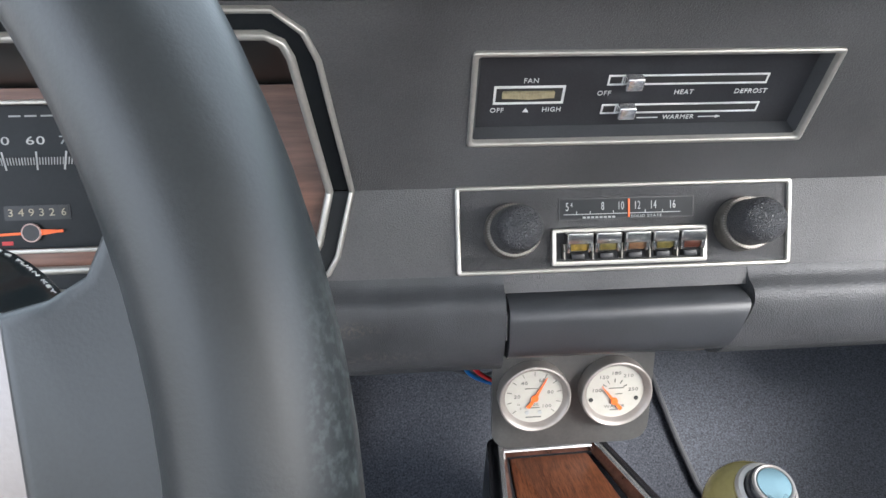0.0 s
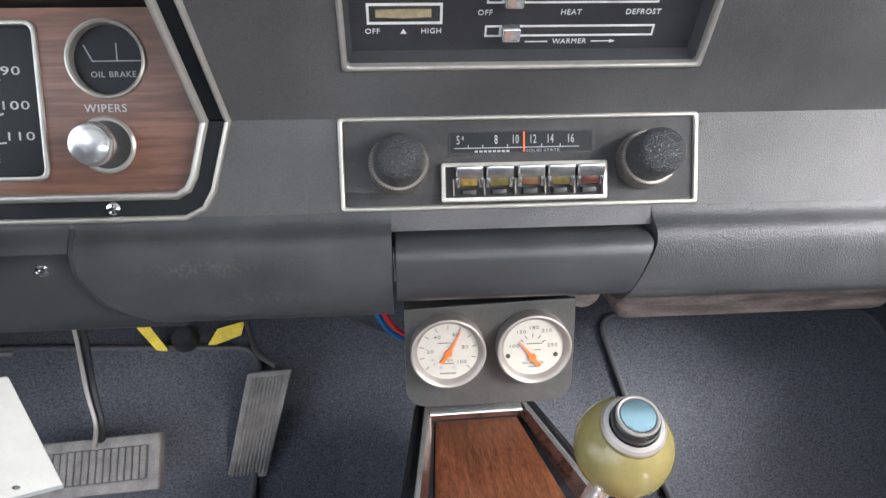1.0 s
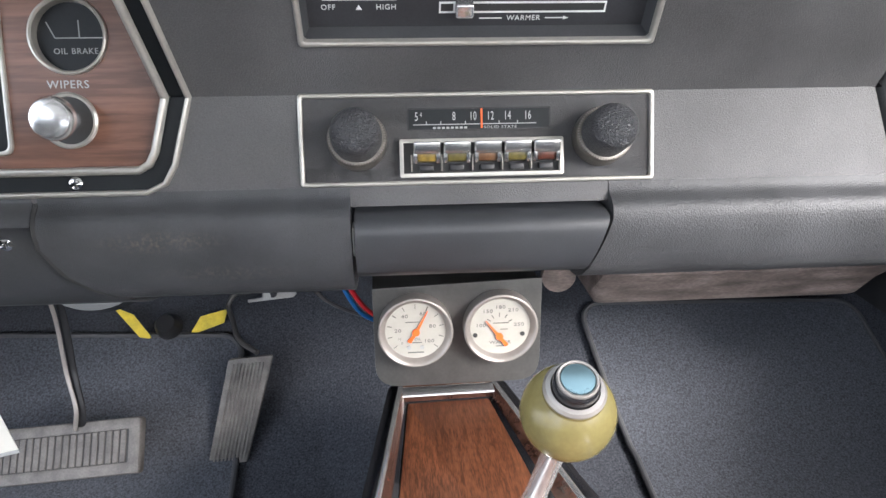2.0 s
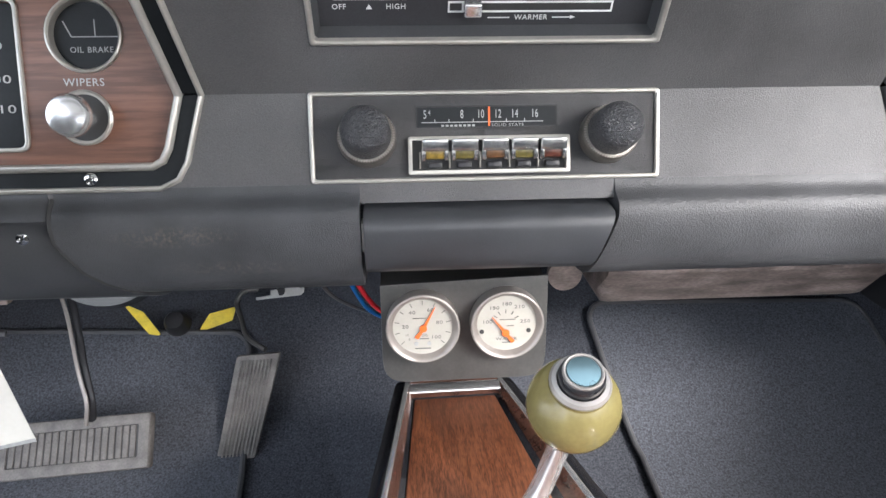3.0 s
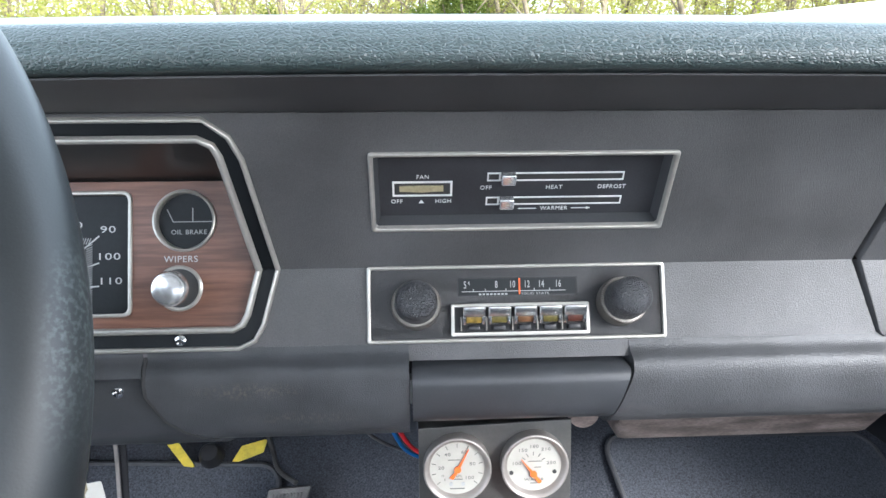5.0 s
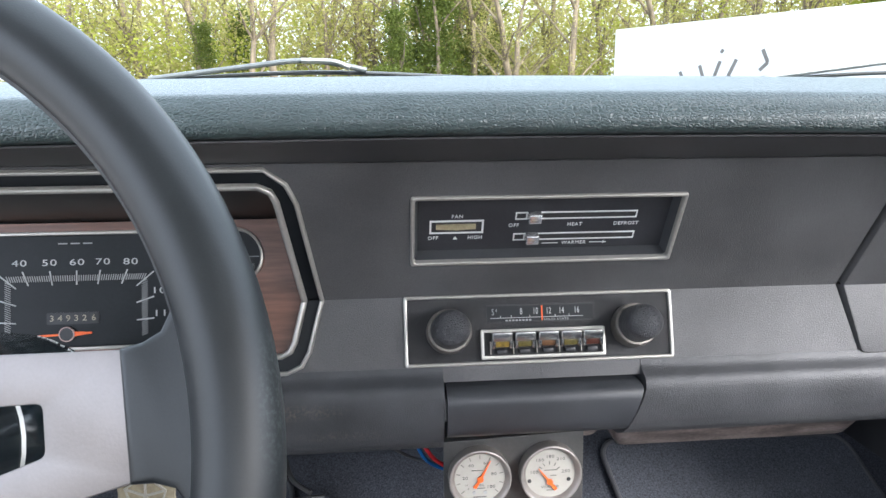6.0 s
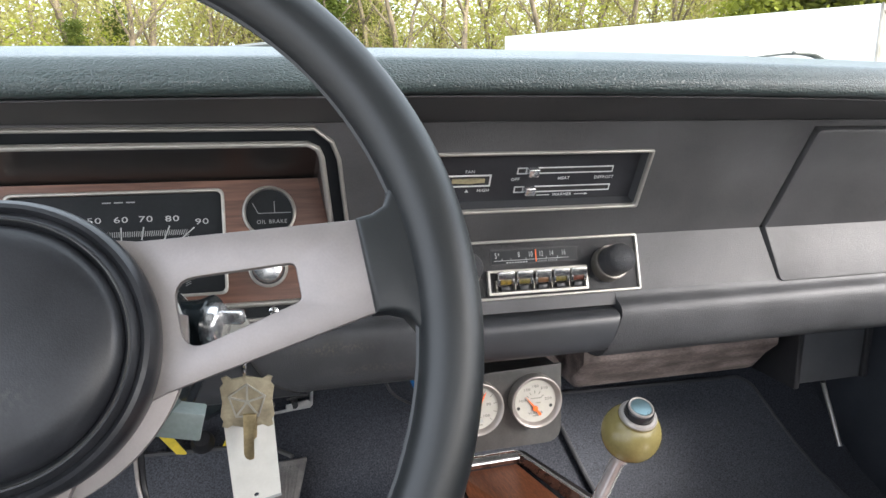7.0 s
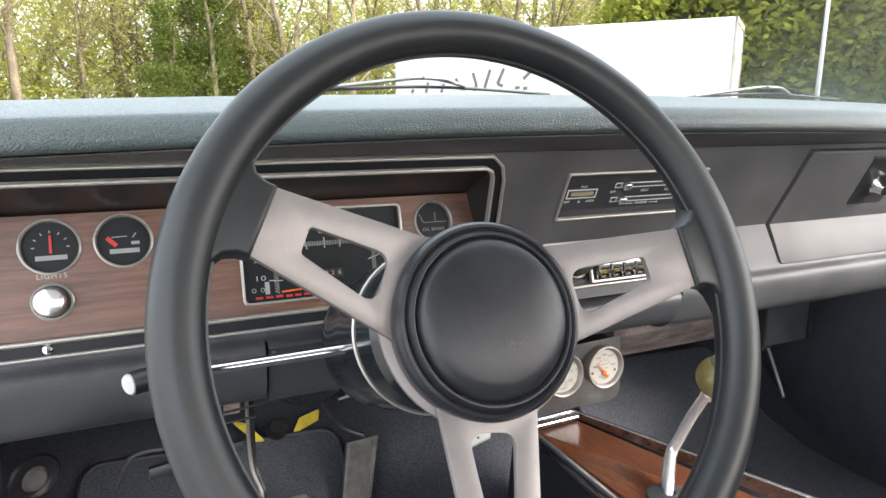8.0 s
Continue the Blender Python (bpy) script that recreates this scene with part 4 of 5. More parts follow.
# ---- auxiliary gauges below the dash ----
aux = thing("auxiliary_gauge_panel", (0.1865, 0.487, 0.55), "black two-gauge bracket hanging under the dash", "gauge panel")
AM = basis((0.1840, 0.4716, 0.6050), (1, 0, 0), (0, 0.06, 1))
part("bracket", placed(plate(rounded([(-0.0690, -0.0555), (0.0690, -0.0545), (0.0685, 0.0385), (-0.0690, 0.0335)], [0.020, 0.020, 0.001, 0.001]), [], -0.003, 0.0, 0.0006), AM), BRACKET, aux, "black anodised bracket plate")
part("bracket_flange", placed(box(-0.0690, 0.0685, 0.0290, 0.0320, -0.045, -0.003), AM), BRACKET, aux)
GAUGE_TEXT = (
    [("20", -0.0142, 0.0004), ("40", -0.0085, 0.0128), ("60", 0.0062, 0.0148), ("80", 0.0136, 0.0036), ("100", 0.0108, -0.0094)],
    [("100", -0.0160, 0.0016), ("150", -0.0106, 0.0138), ("180", -0.0004, 0.0172), ("210", 0.0102, 0.0144), ("250", 0.0152, 0.0014)],
)
for k, x in enumerate((-0.0352, 0.0336)):
    gm = shift(AM, x, -0.0002 if k == 0 else 0.0006)
    g = part("gauge", placed(lathe([(0.0, 0.0), (0.0296, 0.0), (0.0300, 0.0015), (0.0300, 0.0110), (0.0302, 0.0126), (0.0298, 0.0138), (0.0288, 0.0142), (0.0276, 0.0137), (0.0262, 0.0118), (0.0244, 0.0085)], 64), gm), BEZEL, aux,
             ("oil pressure gauge with white face", "water temperature gauge with white face")[k])
    part("dial_face", placed(plate(circle(0.0246, 56), [], 0.0070, 0.0085), gm), DIALW, g)
    fm = shift(gm, 0, 0, 0.0086)
    part("numbers", join(*[words(t, 0.0042, shift(fm, a, b), wide=1.25) for t, a, b in GAUGE_TEXT[k]]), INKG, g)
    if k == 0:
        spots = [(0.0232, a) for a in range(-40, 226, 26)]
        part("ticks", join(*[bar((r - 0.0038) * math.cos(radians(a)), (r - 0.0038) * math.sin(radians(a)), r * math.cos(radians(a)), r * math.sin(radians(a)), 0.0005, fm) for r, a in spots]), INKG, g)
        part("small_numbers", join(words("10", 0.0026, shift(fm, -0.0130, -0.0070)), words("0", 0.0026, shift(fm, -0.0110, -0.0108))), INKG, g)
    else:
        part("ticks", join(*[bar(0.0085 * math.cos(radians(a)) - 0.001, 0.0085 * math.sin(radians(a)) + 0.0005, 0.0118 * math.cos(radians(a)) - 0.001, 0.0118 * math.sin(radians(a)) + 0.0005, 0.0006, fm) for a in (28, 58, 90, 122, 146)]), INKG, g)
    pivot = Vector((0.0004, -0.0008)) if k == 0 else Vector((-0.0008, -0.0080))
    tip, tail = (Vector((0.0100, 0.0178)), Vector((-0.0052, -0.0090))) if k == 0 else (Vector((-0.0120, 0.0062)), Vector((0.0052, -0.0160)))
    d = (tip - tail).normalized()
    n = Vector((-d.y, d.x))
    arm = [pivot + d * 0.002 + n * 0.0011, tip + n * 0.0002, tip - n * 0.0002, pivot + d * 0.002 - n * 0.0011, pivot - d * 0.0035 - n * 0.0011, tail - n * 0.0017, tail - d * 0.0004, tail + n * 0.0017, pivot - d * 0.0035 + n * 0.0011]
    part("needle", placed(plate([tuple(p) for p in arm], [], 0.0012, 0.0022), fm), ORANGE, g, "orange needle")
    part("needle_hub", placed(lathe([(0.0030, 0.001), (0.0030, 0.0024), (0.0010, 0.0027), (0.0, 0.0027)], 18), shift(fm, pivot.x, pivot.y)), ORANGE, g)
    if k == 0:
        part("lettering", join(words("OIL", 0.0032, shift(fm, 0.0016, -0.0075)), bar(-0.0065, -0.0192, 0.0065, -0.0192, 0.0008, fm), bar(-0.0080, 0.0078, 0.0030, 0.0078, 0.0005, fm), bar(-0.003, -0.0104, 0.005, -0.0104, 0.0006, fm)), INKG, g)
        for x2 in (-0.0055, 0.0052):
            part("dial_screw", placed(plate(circle(0.0018, 14, x2, -0.0148), [], 0, 0.0006), fm), GREY, g)
    else:
        part("lettering", join(words("WATER", 0.0036, shift(fm, 0.0, -0.0140), wide=1.35), bar(-0.006, 0.0034, 0.007, 0.0034, 0.0005, fm), bar(0.0, -0.0022, 0.006, -0.0022, 0.0005, fm), bar(-0.0035, -0.0172, 0.0035, -0.0172, 0.0006, fm)), INKG, g)
        for x2 in (-0.0205, 0.0182):
            part("dial_screw", placed(plate(circle(0.0019, 14, x2, -0.0068), [], 0, 0.0006), fm), INK, g)

# ---- centre console and shifter ----
console = thing("floor_console", (0.18, 0.30, 0.26), "floor console with chrome edge and woodgrain insert", "console")
CM = basis((0.1775, 0.537, 0.500), (1, 0, 0), (0, 0.9945, -0.095))


def console_ring(rear_left, rear_right, front_right, front_left, radius):
    return rounded([(rear_left, -0.55), (rear_right, -0.55), front_right, front_left], [0.001, 0.001, radius, radius])


border4 = [(-0.118, -0.55), (0.182, -0.55), (0.0585, 0.0125), (-0.0535, 0.0095)]
top = console_ring(-0.1055, 0.1665, (0.0490, 0.0045), (-0.0440, 0.0015), 0.004)
rim_in = console_ring(-0.1010, 0.1600, (0.0452, 0.0012), (-0.0402, -0.0018), 0.003)
groove = console_ring(-0.0860, 0.1320, (0.0446, -0.0165), (-0.0388, -0.0195), 0.002)
bed = console_ring(-0.0730, 0.1150, (0.0405, -0.0195), (-0.0360, -0.0225), 0.002)
part("chrome_edge", placed(plate(top, [rim_in], -0.004, 0.0052, 0.0009, 2), CM), EDGE, console, "narrow chrome edge")
# the slope's brown is a painted reflection of the wood insert
part("reflection_slope", bridge(rim_in, groove, CM, 0.0046, -0.0030), SLOPEM, console, "slope inside the chrome edge, the wood's brown reflection put into its colour", smooth=20)
part("front_bar", placed(along_x([(-0.0082 + 0.0084 * math.cos(radians(a)), 0.0044 * math.sin(radians(a)) + 0.0006) for a in range(0, 181, 12)], -0.0418, 0.0462), CM @ Matrix.Rotation(radians(1.9), 4, "Z")), BARM, console, "broad bright front bar", smooth=70)
part("black_border", placed(plate(rounded(border4, [0.001, 0.001, 0.014, 0.014]), [top], -0.008, 0.0005, 0.002), CM), GLOSSB, console, "glossy black border")
part("channel", bridge(groove, bed, CM, -0.0030, -0.0050), GLOSSB, console, "black groove round the woodgrain")
part("wood_insert", placed(plate(bed, [], -0.008, -0.0030, 0.0008), CM), WOODK, console, "reddish woodgrain insert")

rear_l, rear_r, front_r, front_l = [tuple(CM @ Vector((x, y, -0.006))) for x, y in border4]
low_r, low_f = (0.505, -0.010, 0.374), (0.238, 0.545, 0.482)
part("body", quads((rear_l, front_l, (0.115, 0.560, 0.255), (0.045, -0.010, 0.255)), (front_l, front_r, low_f, (0.250, 0.560, 0.255), (0.115, 0.560, 0.255)),
                   (front_r, rear_r, low_r, low_f), (low_f, low_r, (0.510, -0.010, 0.255), (0.250, 0.560, 0.255))), GLOSS, console, "black moulded console body")
part("side_strip", tube([(0.237, 0.546, 0.484), (0.3715, 0.2675, 0.430), (0.505, -0.010, 0.377)], 0.0032, 8), EDGE, console, "thin chrome strip low on the side")

shifter = thing("gear_shifter", (0.200, 0.325, 0.50), "chrome gear lever with an aged ivory ball knob", "gear shifter")
KC = Vector((0.2198, 0.2700, 0.6645))
axis = unit(-0.02, -0.43, 0.90)
part("lever", tube([tuple(KC - Vector((0.001, -0.006, 0.02))), (0.2216, 0.2890, 0.630), (0.2212, 0.3050, 0.600), (0.2178, 0.3190, 0.564), (0.2125, 0.3222, 0.5478), (0.2010, 0.3130, 0.5400), (0.1840, 0.2960, 0.5310), (0.1690, 0.2790, 0.516)], (0.0062, 0.0080), 16), ROD, shifter, "bent chrome lever")
right = axis.cross(Vector((0, 1, 0))).normalized()
km = basis(KC, right, axis.cross(right)) if (right.cross(axis.cross(right))).dot(axis) > 0 else basis(KC, right, -axis.cross(right))
R = 0.0243
ball = [(0.0, -R)] + [(R * math.sin(radians(a)), -R * math.cos(radians(a))) for a in range(8, 148, 7)] + [(0.0150, 0.0215), (0.0, 0.0215)]
kn = part("knob", placed(lathe(ball, 48), km), IVORY, shifter, "aged ivory ball knob", smooth=40)
part("collar", placed(lathe([(0.0115, 0.0205), (0.0150, 0.0200), (0.0154, 0.0222), (0.0142, 0.0238), (0.0120, 0.0242), (0.0115, 0.0225)], 40), km), BEZEL, kn, "silver collar")
bt = part("button", placed(lathe([(0.0, 0.0195), (0.0113, 0.0195), (0.0113, 0.0285), (0.0109, 0.0302), (0.0104, 0.0308), (0.0100, 0.0306), (0.0, 0.0306)], 36), km), BUTTON, kn, "black release button")
part("button_cap", placed(lathe([(0.0086, 0.0312), (0.0080, 0.0322), (0.0040, 0.0327), (0.0, 0.0328)], 30), km), CAPREFL, bt, "polished cap with its teal reflection put into the colour")
part("cap_ring", placed(lathe([(0.0103, 0.0300), (0.0102, 0.0318), (0.0096, 0.0325), (0.0088, 0.0322), (0.0084, 0.0310)], 30), km), BEZEL, bt, "dull silver ring round the cap")
part("ferrule", placed(lathe([(0.0072, -0.0330), (0.0082, -0.0325), (0.0082, -0.0260), (0.0078, -0.0255), (0.0082, -0.0250), (0.0082, -0.0215), (0.0070, -0.0210)], 24), km), ROD, shifter, "chrome threaded ferrule")
part("boot", placed(lathe([(0.026, 0.0), (0.024, 0.003), (0.016, 0.005), (0.008, 0.007)], 24), Matrix.Translation((0.1710, 0.2800, 0.5218))), SATIN, shifter, "flat black boot")

# ---- steering wheel ----
TILTW = 0.403
WC = Vector((-0.1612, 0.0961, 0.8391))
WHEEL = basis(WC, (1, -0.0313, 0), (0.0313 * math.sin(TILTW), math.sin(TILTW), math.cos(TILTW))) @ Matrix.Rotation(radians(-8.4), 4, "Z")
wheel = thing("steering_wheel", tuple(WC), "three-spoke sport steering wheel with black grip and brushed spokes", "steering wheel")
RR, TR = 0.1781, 0.0142
bm = bmesh.new()
rows = []
for i in range(120):
    a = 2 * math.pi * i / 120
    row = []
    for j in range(24):
        b = 2 * math.pi * j / 24
        rr, zz = TR * math.cos(b), TR * 1.02 * math.sin(b)
        if abs(b - math.pi) < 0.5:
            rr *= 0.97
        row.append(bm.verts.new(((RR + rr) * math.cos(a), (RR + rr) * math.sin(a), zz)))
    rows.append(row)
for i in range(120):
    a, b = rows[i], rows[(i + 1) % 120]
    for j in range(24):
        bm.faces.new((a[j], a[(j + 1) % 24], b[(j + 1) % 24], b[j]))
rim = part("rim", placed(bm, WHEEL), FOAM, wheel, "thick black foam grip", smooth=60)
part("rim_seam", placed(lathe([(RR - TR + 0.0008, -0.0010), (RR - TR - 0.0007, 0.0), (RR - TR + 0.0008, 0.0010)], 160), WHEEL), FOAM, rim, "moulding seam along the inside")


def dish(bm):
    for v in bm.verts:
        s = v.co.x
        v.co.z += -0.026 + 0.026 * min(1, max(0, (s - 0.045) / 0.10))
    return bm


spoke_out = rounded([(0.030, -0.040), (0.055, -0.0330), (0.1490, -0.0198), (0.1490, 0.0198), (0.055, 0.0330), (0.030, 0.040)], [0, 0.03, 0, 0, 0.03, 0])
web = [(0.1450, -0.0206), (0.1520, -0.0214), (0.1580, -0.0240), (0.1615, -0.0300), (0.1640, -0.0390), (0.1655, -0.0500), (0.1700, -0.0490), (0.1770, -0.020), (0.1770, 0.020),
       (0.1700, 0.0490), (0.1655, 0.0500), (0.1640, 0.0390), (0.1615, 0.0300), (0.1580, 0.0240), (0.1520, 0.0214), (0.1450, 0.0206)]
part("spoke_plate", placed(plate([(r * math.cos(a), r * math.sin(a)) for a, r in [(radians(5 * i), 0.0575 if 20 <= 5 * i <= 160 else 0.0685) for i in range(72)]], [], -0.0290, -0.0262, 0.0006), WHEEL), STEEL, wheel, "brushed steel centre plate")
for deg, low, high, near in ((16.6, 0.0185, 0.0132, 0.066), (162.7, 0.0132, 0.0185, 0.070), (270.0, 0.0155, 0.0155, 0.070)):
    slot_out = rounded([(near, -low), (near + 0.051, -0.0082), (near + 0.051, 0.0082), (near, high)], [0.009, 0.003, 0.003, 0.009])
    turn = WHEEL @ Matrix.Rotation(radians(deg), 4, "Z")
    s = part("spoke", placed(dish(plate(spoke_out, [slot_out], -0.0020, 0.0022, 0.0006)), turn), STEEL, wheel, "brushed steel spoke with a tapered slot")
    part("spoke_web", placed(plate(web, [], -0.0125, 0.0045, 0.0035, 3), turn), FOAM, s, "black grip moulded over the spoke end", smooth=45)
HUBX = shift(WHEEL, -0.0012, -0.0030, -0.003)
hub = part("hub", placed(lathe([(0.0, -0.070), (0.040, -0.070), (0.046, -0.045), (0.0590, -0.026), (0.0610, -0.021), (0.0612, -0.0115), (0.0604, -0.0078), (0.0584, -0.0052), (0.0566, -0.0046), (0.0548, -0.0066),
                                (0.0540, -0.0048), (0.0524, -0.0030), (0.0508, -0.0030), (0.0494, -0.0052), (0.0486, -0.0034), (0.0472, -0.0012), (0.0450, 0.0004), (0.0380, 0.0022), (0.0230, 0.0036), (0.0, 0.0042)], 96), HUBX), HUBM, wheel,
           "round black horn pad with stepped edge", smooth=28)
# highlight along the pad's stepped edge, modelled as a paler ring
part("step_highlight", placed(lathe([(0.0505, -0.0038), (0.0512, -0.0022), (0.0520, -0.0036)], 96), HUBX), BRACKET, hub, "thin paler ring put in as the highlight on the step")

# ---- steering column, ignition and stalk ----
column = thing("steering_column", (-0.16, 0.28, 0.70), "glossy dark steering column with ignition lock", "steering column")
CMX = basis((-0.1635, 0.0975, 0.8352), (1, 0, 0), (0, math.sin(0.376), math.cos(0.376)))  # the column's axis
part("shroud", placed(lathe([(0.0, -0.060), (0.050, -0.060), (0.058, -0.070), (0.060, -0.110), (0.060, -0.150), (0.0590, -0.180), (0.0600, -0.184), (0.0600, -0.186), (0.0604, -0.188), (0.0604, -0.201), (0.0594, -0.204), (0.050, -0.214), (0.034, -0.245), (0.027, -0.270), (0.027, -0.555), (0.066, -0.560), (0.070, -0.575), (0.055, -0.580), (0.0, -0.580)], 48), CMX), COLUMN, column, "dark painted column tube and bowl")
# matt disc added to keep the bowl's front dark, free of sky reflections
part("bowl_dark_disc", placed(plate(circle(0.0498, 48), [], -0.0598, -0.0590), CMX), BLACKM, column, "added dark disc that hides the sky's reflection on the bowl")
part("bowl_ring", placed(lathe([(0.0598, -0.1015), (0.0610, -0.103), (0.0598, -0.1045)], 48), CMX), TRIM, column, "thin paler ring put in as the highlight on the step on the bowl")
im = basis((-0.1120, 0.2420, 0.7960), (0.35, 0.93, 0.0), (0, 0.0, 1))
part("lock_housing", placed(lathe([(0.0, -0.020), (0.0150, -0.020), (0.0135, -0.008), (0.0140, 0.002), (0.0150, 0.012), (0.0175, 0.018), (0.0178, 0.0195), (0.0170, 0.0205), (0.0120, 0.0205)], 40), im), COLUMN, column, "dark flared lock housing")
legend = words("LEVER & TURN KEY", 0.0044, Matrix.Identity(4))
for v in legend.verts:  # bent round the collar
    a = radians(54) - v.co.x / 0.0606
    v.co = Vector(((0.0606 + v.co.z) * math.cos(a), (0.0606 + v.co.z) * math.sin(a), -0.1945 - v.co.y))
part("collar_lettering", placed(legend, CMX), WHITE, column, "white lettering on the collar")
lk = part("lock_cylinder", placed(lathe([(0.0, 0.018), (0.0135, 0.0190), (0.0135, 0.0235), (0.0125, 0.0255), (0.0110, 0.0265), (0.0, 0.0270)], 32), im), EDGE, column, "chrome ignition lock")
part("lock_ear", placed(box(-0.0035, 0.0035, 0.0005, 0.0095, 0.0255, 0.0400, 0.0022, 3), im), EDGE, lk, "chrome finger tab")
st = part("turn_stalk", tube([(-0.195, 0.2180, 0.7835), (-0.30, 0.2235, 0.7805), (-0.350, 0.2300, 0.7785)], (0.0042, 0.0036), 14), CHROME, column, "chrome turn signal stalk")
part("stalk_grip", tube([(-0.343, 0.2350, 0.7785), (-0.3665, 0.2235, 0.7790)], 0.0080, 20), BLACKM, st, "black grip")
part("stalk_cap", placed(lathe([(0.0, 0.0), (0.0070, 0.0), (0.0064, 0.0014), (0.0, 0.0018)], 20), basis((-0.3668, 0.2233, 0.7790), (0.60, -0.80, 0), (0, 0, 1))), CAPM, st, "pale end cap")
part("wire_connector", placed(box(-0.0145, 0.0132, -0.008, 0.008, -0.0080, 0.0084, 0.0012), Matrix.Translation((-0.1125, 0.2034, 0.7503)) @ Matrix.Rotation(radians(14), 4, "Y")), TABM, column, "grey-green plastic wiring connector")
part("connector_wire", tube([(-0.126, 0.206, 0.750), (-0.140, 0.215, 0.738), (-0.160, 0.235, 0.728), (-0.180, 0.270, 0.720)], 0.0016, 8), WIREG, column, "thin dark wire")

# ---- key with fob and tag ----
key = thing("key_ring", (-0.078, 0.262, 0.76), "ignition keys with octagonal fob and blank paper tag", "keys")
part("ring", placed(lathe([(0.0098, 0.0), (0.0108, 0.0009), (0.0118, 0.0), (0.0108, -0.0009), (0.0098, 0.0)], 30), basis((-0.0785, 0.262, 0.7600), (0, 1, 0), (0, 0, 1))), CHROME, key, "split ring")
part("chain", join(*[placed(lathe([(0.0020, 0.0), (0.0026, 0.0006), (0.0032, 0.0), (0.0026, -0.0006), (0.0020, 0.0)], 14),
                            basis((-0.0785, 0.264, 0.776 + 0.0046 * i), (1, 0, 0) if i % 2 else (0, 1, 0), (0, 0, 1))) for i in range(4)]), CHROME, key, "short chain")
part("head_key", placed(plate(rounded([(-0.0110, 0.0020), (-0.0060, 0.0085), (0.0060, 0.0080), (0.0115, 0.0010), (0.0090, -0.0100), (-0.0070, -0.0105)], 0.004), [circle(0.0024, 14, 0.001, -0.0055)], -0.0016, 0.0016, 0.0008), basis((-0.0815, 0.247, 0.7865), (0.97, -0.2, 0.05), (0.0, 0.25, 0.97))), DIALW, key, "pale key head in the lock")
fobm = basis((-0.0780, 0.2600, 0.7325), (0.995, -0.08, -0.04), (0.04, 0.05, 1))
half = [(0.0, -0.0205), (0.0110, -0.0180), (0.0150, -0.0200), (0.0185, -0.0185), (0.0175, -0.0145), (0.0195, -0.0110), (0.0180, 0.0),
        (0.0195, 0.0110), (0.0170, 0.0140), (0.0185, 0.0180), (0.0150, 0.0195), (0.0110, 0.0170), (0.0, 0.0190)]
half = [(x * 0.90, y * 0.92) for x, y in half]
notched = half + [(-x, y) for x, y in reversed(half[1:-1])]
fob = part("fob", placed(plate(notched, [], -0.001, 0.0012, 0.0004), fobm), EMBOSS, key, "notched octagonal tan metal fob")
penta = [(0.0125 * math.cos(radians(90 + 72 * i)), 0.0125 * math.sin(radians(90 + 72 * i))) for i in range(5)]
gaps = []
for i in range(5):
    a, b = Vector(penta[i]), Vector(penta[(i + 1) % 5])
    c = (a + b) / 3
    gaps.append([tuple(c + (q - c) * 0.84) for q in (Vector((0, 0)), a, b)])
part("fob_emblem", placed(plate([(x * 1.04, y * 1.04) for x, y in penta], gaps, 0.0012, 0.0022), fobm), SILVERP, fob, "raised five-sided emblem")
keym = shift(fobm, 0.0016, -0.020, 0.0024)
part("second_key", placed(plate([(-0.0042, 0.012), (-0.0042, -0.016), (-0.0030, -0.019), (0.0, -0.0205), (0.0026, -0.0195), (0.0026, -0.006), (0.0046, -0.004), (0.0046, 0.012)], [], 0, 0.0018, 0.0004), keym), BRASS, key, "worn brass key")
tagm = basis((-0.0772, 0.2775, 0.6740), (0.935, 0.35, -0.02), (-0.03, -0.17, 0.98))
part("paper_tag", placed(plate(rounded(rect(0.0345, 0.075, 0, 0.0055), 0.0015), [circle(0.0019, 14, -0.001, -0.0245)], -0.0004, 0.0004), tagm), PAPER, key, "blank white paper tag with a punched hole")
part("tag_edge", placed(plate(rect(0.0345, 0.0022, 0, -0.0310), [], 0.0005, 0.0008), tagm), GREY, key)

# ---- pedals ----
gas = thing("accelerator_pedal", (-0.08, 0.70, 0.29), "worn ribbed rubber accelerator pedal", "pedal")
gm = basis((-0.0690, 0.7060, 0.3650), (1, 0.05, 0), (0.22, 0.36, 0.90))
part("pedal_pad", placed(plate(rounded([(-0.0270, -0.072), (0.0215, -0.070), (0.0275, 0.068), (-0.0275, 0.066)], 0.004), [], -0.008, 0.0, 0.002), gm), RUBBER, gas)
for i in range(9):
    x = -0.0200 + 0.0046 * i
    part("rib", placed(box(x - 0.0014, x + 0.0014, -0.066, 0.060, 0.0, 0.0020, 0.0006, 1), gm), RUBBER, gas)
part("pedal_arm", tube([(-0.071, 0.835, 0.468), (-0.087, 0.828, 0.469), (-0.095, 0.822, 0.463), (-0.097, 0.815, 0.454), (-0.088, 0.795, 0.444), (-0.075, 0.765, 0.432), (-0.048, 0.742, 0.425)], 0.0036, 10), BRACKET, gas, "bent dark arm")
part("pedal_rod", tube([(-0.074, 0.715, 0.31), (-0.081, 0.690, 0.285), (-0.085, 0.668, 0.262)], 0.005, 10), BLACKM, gas)

brake = thing("brake_pedal", (-0.25, 0.63, 0.35), "wide ribbed rubber brake pedal on a bright arm", "pedal")
bmx = basis((-0.2450, 0.6310, 0.3720), (1, 0.0, 0.0), (0.02, 0.64, 0.77)) @ Matrix.Rotation(radians(3.0), 4, "Z")
part("pedal_pad", placed(plate(rounded(rect(0.172, 0.063, -0.006), 0.005), [], -0.012, 0.0, 0.0025), bmx), RUBBER, brake)
